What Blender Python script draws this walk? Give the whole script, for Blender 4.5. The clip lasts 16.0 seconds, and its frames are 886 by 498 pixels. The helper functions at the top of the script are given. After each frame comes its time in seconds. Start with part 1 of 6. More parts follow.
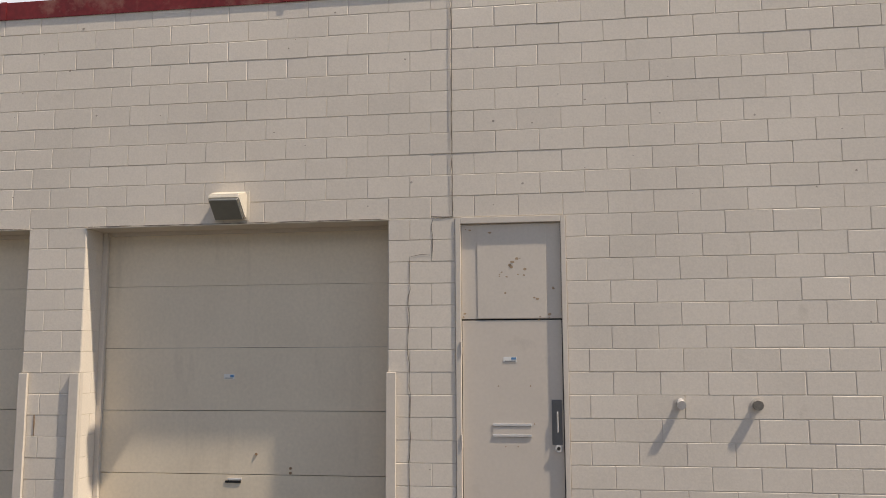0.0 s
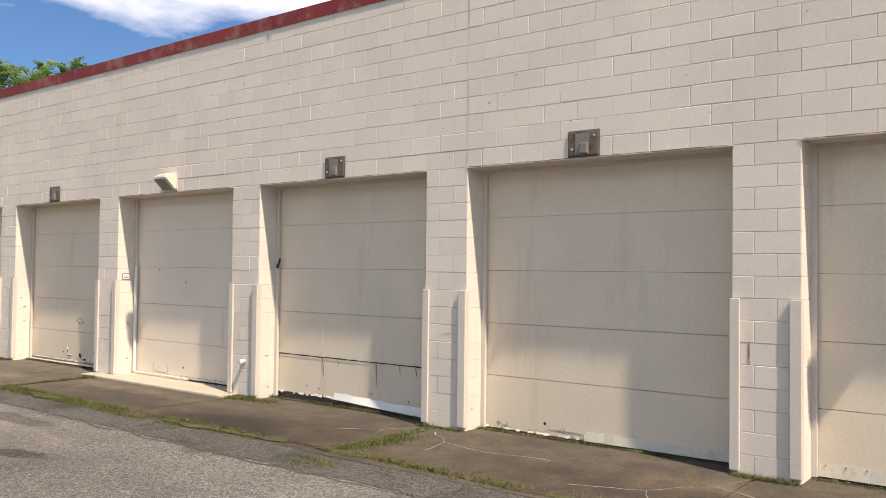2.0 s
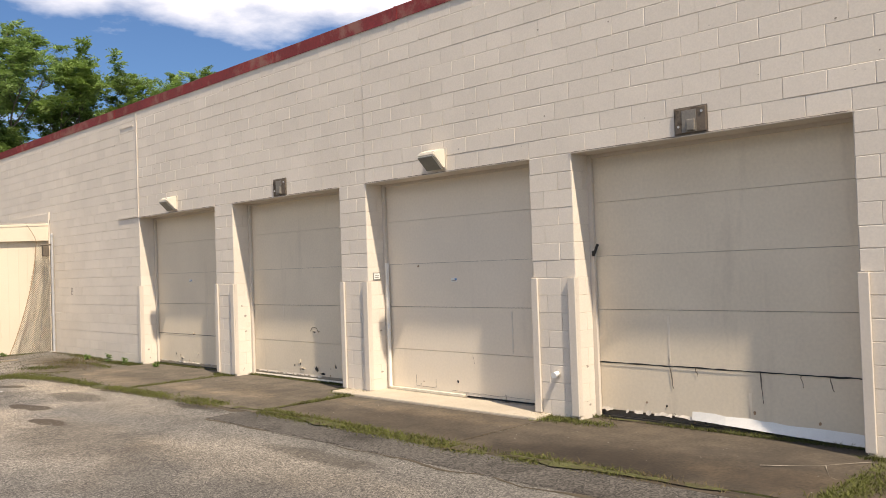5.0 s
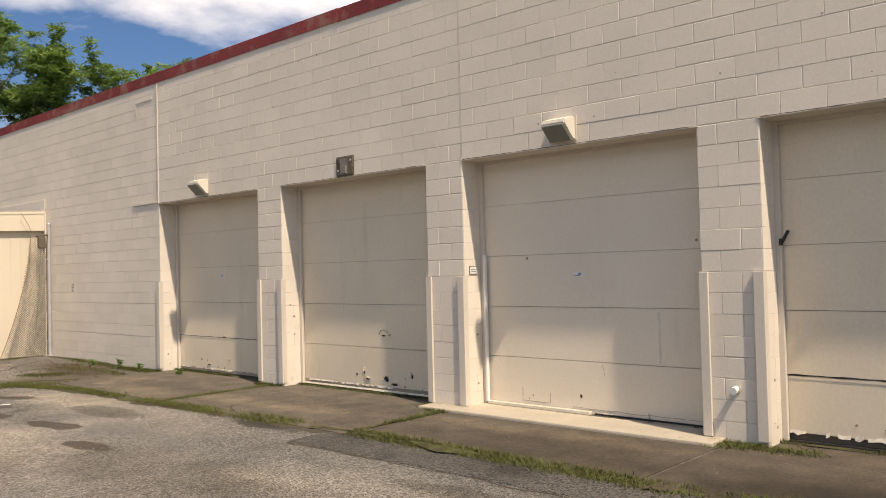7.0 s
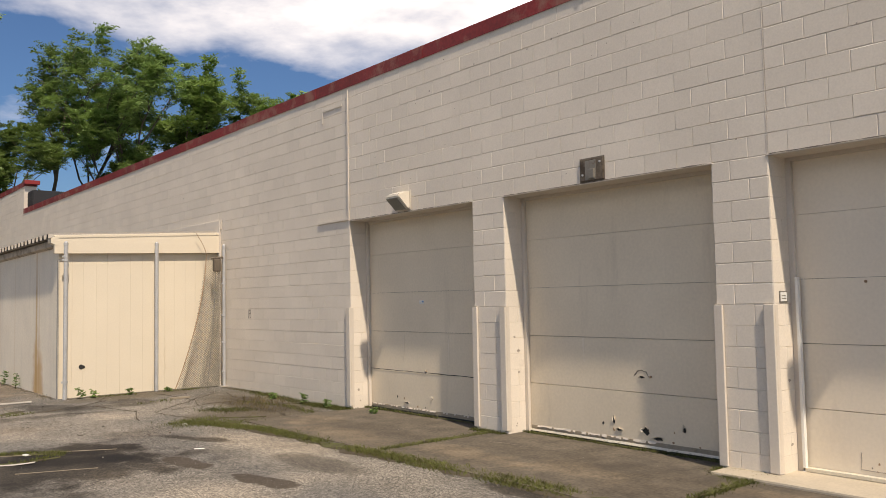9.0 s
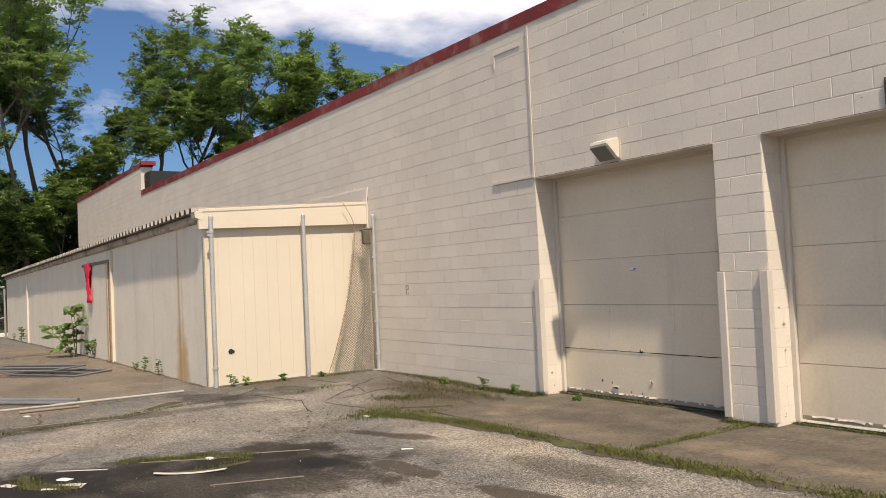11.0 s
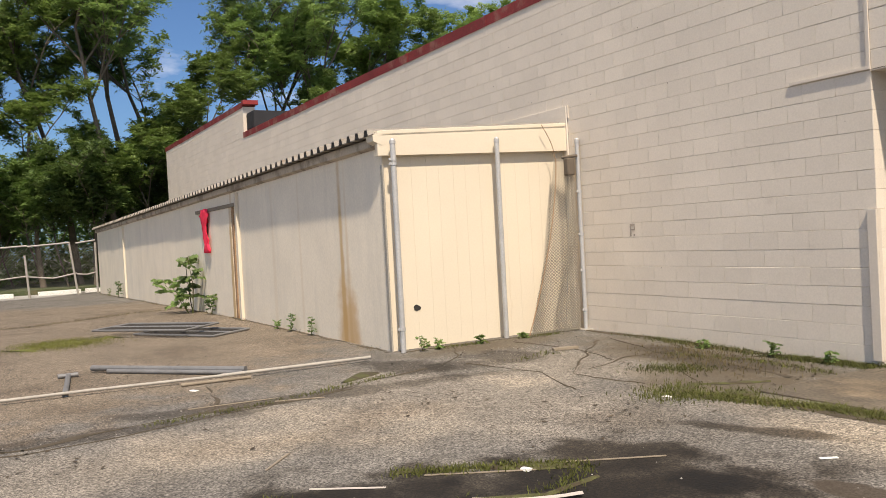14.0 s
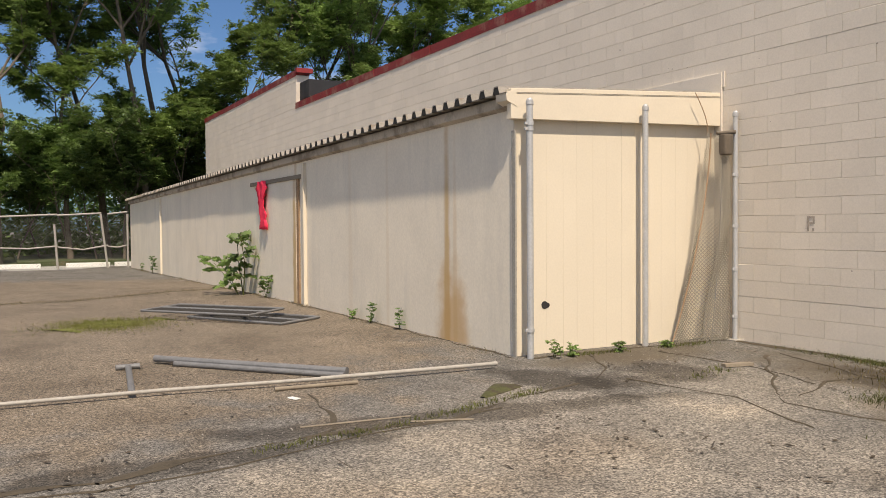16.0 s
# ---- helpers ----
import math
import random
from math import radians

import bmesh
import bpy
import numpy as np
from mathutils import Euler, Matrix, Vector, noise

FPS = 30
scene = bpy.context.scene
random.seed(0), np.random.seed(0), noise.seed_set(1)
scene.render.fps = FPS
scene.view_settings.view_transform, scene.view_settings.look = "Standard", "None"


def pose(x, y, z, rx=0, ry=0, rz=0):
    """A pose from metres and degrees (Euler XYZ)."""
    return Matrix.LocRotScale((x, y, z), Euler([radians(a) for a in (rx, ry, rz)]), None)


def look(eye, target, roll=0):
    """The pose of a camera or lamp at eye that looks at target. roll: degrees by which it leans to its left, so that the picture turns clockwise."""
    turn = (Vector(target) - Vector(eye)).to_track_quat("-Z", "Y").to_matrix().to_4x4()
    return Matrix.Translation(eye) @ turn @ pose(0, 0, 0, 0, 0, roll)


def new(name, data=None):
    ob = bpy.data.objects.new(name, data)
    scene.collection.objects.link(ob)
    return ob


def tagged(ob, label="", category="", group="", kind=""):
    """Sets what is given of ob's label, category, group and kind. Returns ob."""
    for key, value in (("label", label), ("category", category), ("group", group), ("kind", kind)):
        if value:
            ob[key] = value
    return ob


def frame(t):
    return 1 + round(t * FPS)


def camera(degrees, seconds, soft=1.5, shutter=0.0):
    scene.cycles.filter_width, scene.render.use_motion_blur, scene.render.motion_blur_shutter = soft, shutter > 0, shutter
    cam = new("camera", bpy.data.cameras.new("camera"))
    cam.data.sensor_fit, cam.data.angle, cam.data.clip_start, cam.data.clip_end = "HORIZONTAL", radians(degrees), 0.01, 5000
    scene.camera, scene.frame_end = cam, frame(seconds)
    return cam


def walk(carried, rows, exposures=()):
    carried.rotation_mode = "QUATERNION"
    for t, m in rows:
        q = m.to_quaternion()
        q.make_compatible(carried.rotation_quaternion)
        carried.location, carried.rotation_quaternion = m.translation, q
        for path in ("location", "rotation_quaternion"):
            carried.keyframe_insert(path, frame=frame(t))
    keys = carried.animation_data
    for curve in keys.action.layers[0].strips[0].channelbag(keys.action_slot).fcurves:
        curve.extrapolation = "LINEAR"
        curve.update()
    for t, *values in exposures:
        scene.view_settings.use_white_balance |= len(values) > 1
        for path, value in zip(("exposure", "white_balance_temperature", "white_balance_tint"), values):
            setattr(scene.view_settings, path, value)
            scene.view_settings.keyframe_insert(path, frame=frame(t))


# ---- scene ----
cam = camera(56.3, 16.0, 0.9)
PATH = [
    (0, (0.005, 0.025, 1.823), (-0.271, 1.991, 2.066), -0.3),
    (0.5, (-0.663, 0.107, 1.82), (-1.301, 1.999, 1.928), -0.3),
    (1, (-1.396, -0.044, 1.813), (-2.403, 1.682, 1.895), 0.0),
    (1.5, (-2.024, -0.113, 1.829), (-3.205, 1.501, 1.863), -0.1),
    (2, (-2.645, -0.146, 1.827), (-3.869, 1.434, 1.884), 0.7),
    (2.5, (-3.204, -0.175, 1.836), (-4.418, 1.412, 1.917), 0.6),
    (3, (-3.842, -0.149, 1.849), (-5.061, 1.43, 1.99), 0.6),
    (3.5, (-4.427, -0.147, 1.834), (-5.705, 1.388, 1.938), -1.1),
    (4, (-5.088, -0.144, 1.831), (-6.49, 1.283, 1.867), -2.1),
    (4.2, (-5.348, -0.188, 1.83), (-6.79, 1.197, 1.863), -2.2),
    (6.3, (-8.058, -0.085, 1.714), (-9.402, 1.394, 1.784), -1.5),
    (6.5, (-8.348, -0.093, 1.713), (-9.7, 1.379, 1.786), -1.4),
    (7, (-8.958, -0.057, 1.7), (-10.307, 1.418, 1.752), -1.4),
    (7.5, (-9.587, 0.06, 1.703), (-10.891, 1.575, 1.763), -1.3),
    (8, (-10.21, 0.098, 1.728), (-11.552, 1.579, 1.803), -2.6),
    (8.5, (-10.883, 0.203, 1.726), (-12.351, 1.558, 1.83), -2.0),
    (9, (-11.5, 0.242, 1.725), (-13.048, 1.502, 1.848), -1.1),
    (9.5, (-12.115, 0.307, 1.739), (-13.742, 1.464, 1.845), -1.7),
    (9.7, (-12.367, 0.277, 1.731), (-14.024, 1.392, 1.834), -1.9),
    (11.8, (-14.958, -0.141, 1.616), (-16.641, 0.941, 1.666), -3.2),
    (12, (-15.235, -0.203, 1.562), (-16.947, 0.831, 1.611), -3.2),
    (12.5, (-15.909, -0.269, 1.535), (-17.655, 0.707, 1.532), -3.3),
    (13, (-16.523, -0.358, 1.53), (-18.276, 0.605, 1.515), -2.4),
    (13.5, (-17.059, -0.46, 1.539), (-18.814, 0.5, 1.523), -2.9),
    (14, (-17.687, -0.489, 1.589), (-19.431, 0.491, 1.557), -3.1),
    (14.5, (-18.22, -0.557, 1.603), (-19.934, 0.473, 1.55), -2.8),
    (15, (-18.9, -0.534, 1.581), (-20.531, 0.622, 1.519), -1.1),
    (15.5, (-19.452, -0.669, 1.558), (-21.112, 0.445, 1.516), -0.6),
    (16, (-20.09, -0.742, 1.523), (-21.852, 0.202, 1.468), -0.4),
]
EXPOSURES = [(t, e + 0.05, k + 330, 14) for t, e, k in ((0.0, -0.18, 7150), (0.5, 0.22, 7100), (1.0, 0.42, 7100), (1.5, 0.22, 7000), (2.0, 0.32, 7050), (2.5, 0.22, 6980), (3.0, 0.18, 7070), (3.5, 0.0, 7100), (4.0, 0.26, 7170), (6.5, 0.12, 7450), (7.0, -0.02, 7500), (7.5, 0.12, 7550), (8.0, -0.2, 7500), (9.5, -0.12, 7250), (12.0, 0.08, 7150), (13.0, 0.20, 7200), (13.5, 0.19, 7200), (14.5, 0.08, 7200), (15.0, 0.08, 7200), (15.5, -0.1, 7250), (16.0, -0.04, 7250))]
walk(cam, [(t, look(eye, target, roll)) for t, eye, target, roll in PATH], EXPOSURES)

# ---- world, sun, exposure ----
SUN_DIR = Vector((3.46, -1.0, 5.74)).normalized()
world = bpy.data.worlds.new("world")
scene.world = world
world.use_nodes = True
wn, wl = world.node_tree.nodes, world.node_tree.links
wn.clear()
sky = wn.new("ShaderNodeTexSky")
sky.sky_type, sky.sun_disc = "NISHITA", False
sky.sun_elevation = math.asin(SUN_DIR.z)
sky.sun_rotation = math.atan2(SUN_DIR.x, SUN_DIR.y)
sky.air_density, sky.dust_density, sky.ozone_density = 1.0, 1.2, 2.0
w_co = wn.new("ShaderNodeTexCoord")
w_map = wn.new("ShaderNodeMapping")
w_map.inputs["Scale"].default_value = (1.0, 1.0, 2.6)
w_map.inputs["Location"].default_value = (0.35, 0.1, 0.0)
cloud = wn.new("ShaderNodeTexNoise")
cloud.inputs["Scale"].default_value, cloud.inputs["Detail"].default_value = 2.6, 9.0
cloud.inputs["Roughness"].default_value = 0.55
c_ramp = wn.new("ShaderNodeValToRGB")
c_ramp.color_ramp.elements[0].position, c_ramp.color_ramp.elements[1].position = 0.425, 0.62
tint = wn.new("ShaderNodeMix")
tint.data_type, tint.blend_type = "RGBA", "MULTIPLY"
tint.inputs[0].default_value = 1.0
tint.inputs[7].default_value = (0.50, 0.77, 1.1, 1)
c_mix = wn.new("ShaderNodeMix")
c_mix.data_type = "RGBA"
c_mix.inputs[7].default_value = (11.8, 12.1, 13.0, 1)
bg = wn.new("ShaderNodeBackground")
bg.inputs["Strength"].default_value = 0.104
w_out = wn.new("ShaderNodeOutputWorld")
wl.new(w_co.outputs["Generated"], w_map.inputs["Vector"])
wl.new(w_map.outputs[0], cloud.inputs["Vector"])
w_sep = wn.new("ShaderNodeSeparateXYZ")
w_band = wn.new("ShaderNodeValToRGB")
for e_, v_ in zip((0.235, 0.31, 0.42, 0.55), (0.10, 0.82, 0.74, 0.22)):
    el_ = w_band.color_ramp.elements.new(e_)
    el_.color = (v_, v_, v_, 1)
w_band.color_ramp.elements[0].color = (0.1, 0.1, 0.1, 1)
w_band.color_ramp.elements[-1].color = (0.22, 0.22, 0.22, 1)
w_lift = wn.new("ShaderNodeMath")
w_lift.operation = "MULTIPLY_ADD"
w_lift.inputs[1].default_value, w_lift.inputs[2].default_value = 0.4, -0.2
w_add = wn.new("ShaderNodeMath")
wl.new(w_co.outputs["Generated"], w_sep.inputs[0])
wl.new(w_sep.outputs[2], w_band.inputs["Fac"])
wl.new(w_band.outputs["Color"], w_lift.inputs[0])
wl.new(cloud.outputs["Fac"], w_add.inputs[0])
wl.new(w_lift.outputs[0], w_add.inputs[1])
wl.new(w_add.outputs[0], c_ramp.inputs["Fac"])
wl.new(sky.outputs[0], tint.inputs[6])
wl.new(tint.outputs[2], c_mix.inputs[6])
wl.new(c_ramp.outputs["Color"], c_mix.inputs[0])
wl.new(c_mix.outputs[2], bg.inputs["Color"])
wl.new(bg.outputs[0], w_out.inputs["Surface"])

sun = new("sun", bpy.data.lights.new("sun", "SUN"))
sun.data.energy, sun.data.angle, sun.data.color = 5.3, radians(1.3), (1.0, 0.94, 0.84)
sun.matrix_world = look(SUN_DIR * 60, (0, 0, 0))


# ---- materials ----
def mat(name, color, rough=0.8, metal=0.0, var=0.12, scale=3.0, grain=60.0, bump=0.15, dark=None, dark_at=0.62,
        dark_scale=1.2, spec=0.4, random=0.0, vary=None, streak=False, dark_amount=1.0):
    """A worn surface: two scales of colour variation, stains of colour dark, and fine relief."""
    m = bpy.data.materials.new(name)
    m.use_nodes = True
    n, l = m.node_tree.nodes, m.node_tree.links
    p = n["Principled BSDF"]
    p.inputs["Roughness"].default_value, p.inputs["Metallic"].default_value = rough, metal
    p.inputs["Specular IOR Level"].default_value = spec
    co = n.new("ShaderNodeTexCoord")
    geo = n.new("ShaderNodeNewGeometry")
    pos = geo.outputs["Position"]
    big = n.new("ShaderNodeTexNoise")
    big.inputs["Scale"].default_value, big.inputs["Detail"].default_value = scale, 5.0
    l.new(pos, big.inputs["Vector"])
    fine = n.new("ShaderNodeTexNoise")
    fine.inputs["Scale"].default_value, fine.inputs["Detail"].default_value = grain, 3.0
    l.new(pos, fine.inputs["Vector"])
    add = n.new("ShaderNodeMath")
    add.operation = "ADD"
    l.new(big.outputs["Fac"], add.inputs[0])
    l.new(fine.outputs["Fac"], add.inputs[1])
    rng = n.new("ShaderNodeMapRange")
    rng.inputs["From Min"].default_value, rng.inputs["From Max"].default_value = 0.6, 1.4
    rng.inputs["To Min"].default_value, rng.inputs["To Max"].default_value = 1 - var, 1 + var
    l.new(add.outputs[0], rng.inputs["Value"])
    mul = n.new("ShaderNodeMix")
    mul.data_type, mul.blend_type = "RGBA", "MULTIPLY"
    mul.inputs[0].default_value = 1.0
    mul.inputs[6].default_value = (*color, 1)
    l.new(rng.outputs[0], mul.inputs[7])
    out = mul.outputs[2]
    if random:
        info = n.new("ShaderNodeObjectInfo")
        sm = n.new("ShaderNodeMath")
        sm.operation = "ADD"
        l.new(info.outputs["Random"], sm.inputs[0])
        l.new(geo.outputs["Random Per Island"], sm.inputs[1])
        r2 = n.new("ShaderNodeMapRange")
        r2.inputs["From Max"].default_value = 2.0
        r2.inputs["To Min"].default_value, r2.inputs["To Max"].default_value = 1 - random, 1 + random
        l.new(sm.outputs[0], r2.inputs["Value"])
        m2 = n.new("ShaderNodeMix")
        m2.data_type, m2.blend_type = "RGBA", "MULTIPLY"
        m2.inputs[0].default_value = 1.0
        l.new(out, m2.inputs[6])
        l.new(r2.outputs[0], m2.inputs[7])
        out = m2.outputs[2]
    if dark:
        st = n.new("ShaderNodeTexNoise")
        st.inputs["Scale"].default_value, st.inputs["Detail"].default_value = dark_scale, 8.0
        st.inputs["Roughness"].default_value = 0.65
        if streak:
            mp = n.new("ShaderNodeMapping")
            mp.inputs["Scale"].default_value = (2.4, 2.4, 0.4)
            l.new(pos, mp.inputs["Vector"])
            l.new(mp.outputs[0], st.inputs["Vector"])
        else:
            l.new(pos, st.inputs["Vector"])
        sr = n.new("ShaderNodeMapRange")
        sr.inputs["From Min"].default_value, sr.inputs["From Max"].default_value = dark_at, dark_at + 0.12
        sr.inputs["To Max"].default_value = dark_amount
        l.new(st.outputs["Fac"], sr.inputs["Value"])
        m3 = n.new("ShaderNodeMix")
        m3.data_type = "RGBA"
        m3.inputs[7].default_value = (*dark, 1)
        l.new(sr.outputs[0], m3.inputs[0])
        l.new(out, m3.inputs[6])
        out = m3.outputs[2]
    if vary:
        out = vary(n, l, pos, out, p)
    l.new(out, p.inputs["Base Color"])
    if bump:
        b = n.new("ShaderNodeBump")
        b.inputs["Strength"].default_value, b.inputs["Distance"].default_value = bump, 0.004
        l.new(fine.outputs["Fac"], b.inputs["Height"])
        l.new(b.outputs[0], p.inputs["Normal"])
    return m


def blob(n, l, pos, cx, cy, rx, ry, turn=0.0, rag=0.35, freq=1.6, soft=0.25, axes="xy"):
    """A ragged ellipse in plan (or on a wall): 1 inside, 0 outside."""
    mp = n.new("ShaderNodeMapping")
    mp.vector_type = "TEXTURE"
    if axes == "xy":
        mp.inputs["Location"].default_value = (cx, cy, 0)
        mp.inputs["Rotation"].default_value = (0, 0, radians(turn))
        mp.inputs["Scale"].default_value = (rx, ry, 1000)
    else:
        mp.inputs["Location"].default_value = (cx, 0, cy)
        mp.inputs["Scale"].default_value = (rx, 1000, ry)
    l.new(pos, mp.inputs["Vector"])
    ln = n.new("ShaderNodeVectorMath")
    ln.operation = "LENGTH"
    l.new(mp.outputs[0], ln.inputs[0])
    nz = n.new("ShaderNodeTexNoise")
    nz.inputs["Scale"].default_value, nz.inputs["Detail"].default_value = freq, 7.0
    l.new(pos, nz.inputs["Vector"])
    ma = n.new("ShaderNodeMath")
    ma.operation = "MULTIPLY_ADD"
    ma.inputs[1].default_value = rag * 4
    l.new(nz.outputs["Fac"], ma.inputs[0])
    l.new(ln.outputs["Value"], ma.inputs[2])
    mr = n.new("ShaderNodeMapRange")
    mr.interpolation_type = "SMOOTHSTEP"
    mr.inputs["From Min"].default_value = 1 + rag * 2 - soft
    mr.inputs["From Max"].default_value = 1 + rag * 2 + soft
    mr.inputs["To Min"].default_value, mr.inputs["To Max"].default_value = 1.0, 0.0
    l.new(ma.outputs[0], mr.inputs["Value"])
    return mr.outputs[0]


def tint_by(n, l, mask, out, color, amount=1.0, mode="MIX"):
    mx = n.new("ShaderNodeMix")
    mx.data_type, mx.blend_type = "RGBA", mode
    mx.inputs[7].default_value = (*color, 1)
    am = n.new("ShaderNodeMath")
    am.operation = "MULTIPLY"
    am.inputs[1].default_value = amount
    l.new(mask, am.inputs[0])
    l.new(am.outputs[0], mx.inputs[0])
    l.new(out, mx.inputs[6])
    return mx.outputs[2]


def aggregate(n, l, pos, out, p, size=75.0, lo=0.35, hi=2.0):
    """Pale and dark stones in a worn surface."""
    vo = n.new("ShaderNodeTexVoronoi")
    vo.inputs["Scale"].default_value = size
    l.new(pos, vo.inputs["Vector"])
    bw = n.new("ShaderNodeRGBToBW")
    l.new(vo.outputs["Color"], bw.inputs[0])
    vr = n.new("ShaderNodeMapRange")
    vr.inputs["From Min"].default_value, vr.inputs["From Max"].default_value = 0.25, 0.78
    vr.inputs["To Min"].default_value, vr.inputs["To Max"].default_value = lo, hi
    l.new(bw.outputs[0], vr.inputs["Value"])
    mx = n.new("ShaderNodeMix")
    mx.data_type, mx.blend_type = "RGBA", "MULTIPLY"
    mx.inputs[0].default_value = 1.0
    l.new(out, mx.inputs[6])
    l.new(vr.outputs[0], mx.inputs[7])
    return mx.outputs[2]


SILT = ((-17.45, 3.75, 0.42, 0.14, 10), (-20.5, 3.85, 0.5, 0.15, 5), (-19.0, 4.05, 0.55, 0.16, 10))


def asphalt_marks(n, l, pos, out, p):
    # aggregate: pale and dark stones, coarse and fine
    out = aggregate(n, l, pos, out, p, 52.0, 0.78, 1.25)
    vo = n.new("ShaderNodeTexVoronoi")
    vo.inputs["Scale"].default_value = 95.0
    l.new(pos, vo.inputs["Vector"])
    vr = n.new("ShaderNodeMapRange")
    vr.inputs["From Min"].default_value, vr.inputs["From Max"].default_value = 0.25, 0.78
    vr.inputs["To Min"].default_value, vr.inputs["To Max"].default_value = 0.4, 2.0
    bw = n.new("ShaderNodeRGBToBW")
    l.new(vo.outputs["Color"], bw.inputs[0])
    l.new(bw.outputs[0], vr.inputs["Value"])
    mx = n.new("ShaderNodeMix")
    mx.data_type, mx.blend_type = "RGBA", "MULTIPLY"
    mx.inputs[0].default_value = 0.9
    l.new(out, mx.inputs[6])
    l.new(vr.outputs[0], mx.inputs[7])
    out = mx.outputs[2]
    # browner surface beyond the old edge
    out = tint_by(n, l, blob(n, l, pos, -38.0, -2.0, 12.0, 9.0, rag=0.12, soft=0.08), out, (1.22, 1.06, 0.88), 1.0, "MULTIPLY")
    for cx, cy, rx, ry in ((-24.6, 6.8, 2.0, 0.6), (-23.6, 5.9, 0.8, 0.7), (-27.4, 5.6, 0.5, 1.2)):
        out = tint_by(n, l, blob(n, l, pos, cx, cy, rx, ry, 0, 0.4, 2.0, 0.45), out, (0.085, 0.066, 0.042), 0.75)
    # pale worn areas and damp patches
    for cx, cy, rx, ry, a in ((-24.6, 3.4, 1.9, 1.3, 20), (-25.4, 5.3, 1.2, 0.8, 0), (-24.6, 1.9, 0.9, 1.3, 0), (-16.5, 3.2, 2.2, 0.9, 0), (-24.3, 0.2, 0.9, 1.3, 0), (-19.0, 3.2, 1.6, 0.8, 0), (-13.5, 4.2, 1.8, 0.5, 0), (-19.5, 5.0, 2.6, 0.6, 0), (-21.5, 5.2, 1.6, 0.5, 0)):
        out = tint_by(n, l, blob(n, l, pos, cx, cy, rx, ry, a, 0.4, 1.3, 0.5), out, (1.55, 1.48, 1.38), 0.8, "MULTIPLY")
    for cx, cy, rx, ry, a, k in ((-21.6, 1.9, 1.15, 2.2, -25, 0.88), (-21.9, 3.1, 0.8, 0.75, 0, 0.92), (-22.2, 1.0, 0.65, 1.0, 0, 0.95), (-20.0, 1.4, 1.3, 1.0, 0, 0.6), (-21.3, 3.4, 0.42, 0.2, 20, 0.85),
                                 (-21.9, 4.62, 0.65, 0.13, 25, 0.85), (-19.4, 4.9, 0.9, 0.25, 0, 0.5), (-9.6, 5.3, 0.8, 0.3, 0, 0.6), (-10.6, 5.5, 0.75, 0.4, 0, 0.75), (-8.6, 5.35, 0.5, 0.2, 0, 0.8), (-16.9, 5.5, 0.55, 0.14, 0, 0.8), (-15.1, 5.45, 0.45, 0.12, 0, 0.75),
                                 (-11.3, 3.7, 0.7, 0.16, 20, 0.7), (-13.0, 4.7, 0.8, 0.2, 0, 0.5), (-26.4, 5.3, 0.5, 0.5, 0, 0.6), (-26.3, 4.4, 0.4, 0.35, 0, 0.6), (-24.6, 6.8, 1.2, 0.4, 0, 0.55), (-26.6, 4.0, 0.8, 0.35, 20, 0.7), (-25.9, 2.2, 0.25, 2.2, -8, 0.6), (-25.6, 0.2, 0.2, 1.5, 0, 0.6)):
        out = tint_by(n, l, blob(n, l, pos, cx, cy, rx, ry, a, 0.5, 2.2, 0.3), out, (0.20, 0.165, 0.12), k, "MULTIPLY")
    # dull grey worn area and two brown films of silt
    out = tint_by(n, l, blob(n, l, pos, -15.9, 3.6, 1.5, 0.6, 0, 0.4, 1.6, 0.4), out, (0.58, 0.56, 0.54), 0.75, "MULTIPLY")
    out = tint_by(n, l, blob(n, l, pos, -11.5, 3.4, 2.6, 1.0, 0, 0.45, 1.2, 0.5), out, (0.66, 0.64, 0.62), 0.7, "MULTIPLY")
    for cx, cy, rx, ry, a in SILT:
        out = tint_by(n, l, blob(n, l, pos, cx, cy, rx, ry, a, 0.35, 3.5, 0.12), out, (0.048, 0.035, 0.023), 0.85)
    return out


def apron_marks(n, l, pos, out, p):
    out = tint_by(n, l, blob(n, l, pos, -5.0, 6.6, 10.0, 3.0, 0, 0.25, 0.9, 0.3), out, (0.62, 0.58, 0.54), 0.8, "MULTIPLY")
    for cx, cy, rx, ry, k in ((-11.0, 6.0, 1.2, 0.5, 0.8), (-10.0, 6.3, 1.6, 0.6, 0.6), (-13.8, 6.3, 1.5, 0.5, 0.5), (-6.0, 6.4, 1.8, 0.5, 0.45), (-2.8, 6.6, 1.8, 0.6, 0.5), (-17.4, 6.9, 1.4, 0.3, 0.3), (-21.0, 6.6, 1.2, 0.3, 0.3)):
        out = tint_by(n, l, blob(n, l, pos, cx, cy, rx, ry, 0, 0.4, 1.2, 0.5), out, (0.4, 0.36, 0.32), k, "MULTIPLY")
    for cx, cy, rx, ry, k in ((-18.6, 6.3, 0.8, 0.25, 0.7), (-17.2, 6.5, 0.5, 0.3, 0.6), (-20.9, 6.1, 0.9, 0.3, 0.6), (-14.0, 6.9, 1.4, 0.2, 0.6), (-9.0, 6.4, 0.9, 0.3, 0.5), (-5.6, 6.9, 1.0, 0.3, 0.5), (-22.3, 6.5, 0.5, 0.4, 0.6)):
        out = tint_by(n, l, blob(n, l, pos, cx, cy, rx, ry, 0, 0.6, 2.8, 0.5), out, (1.6, 1.5, 1.35), k, "MULTIPLY")
    return out


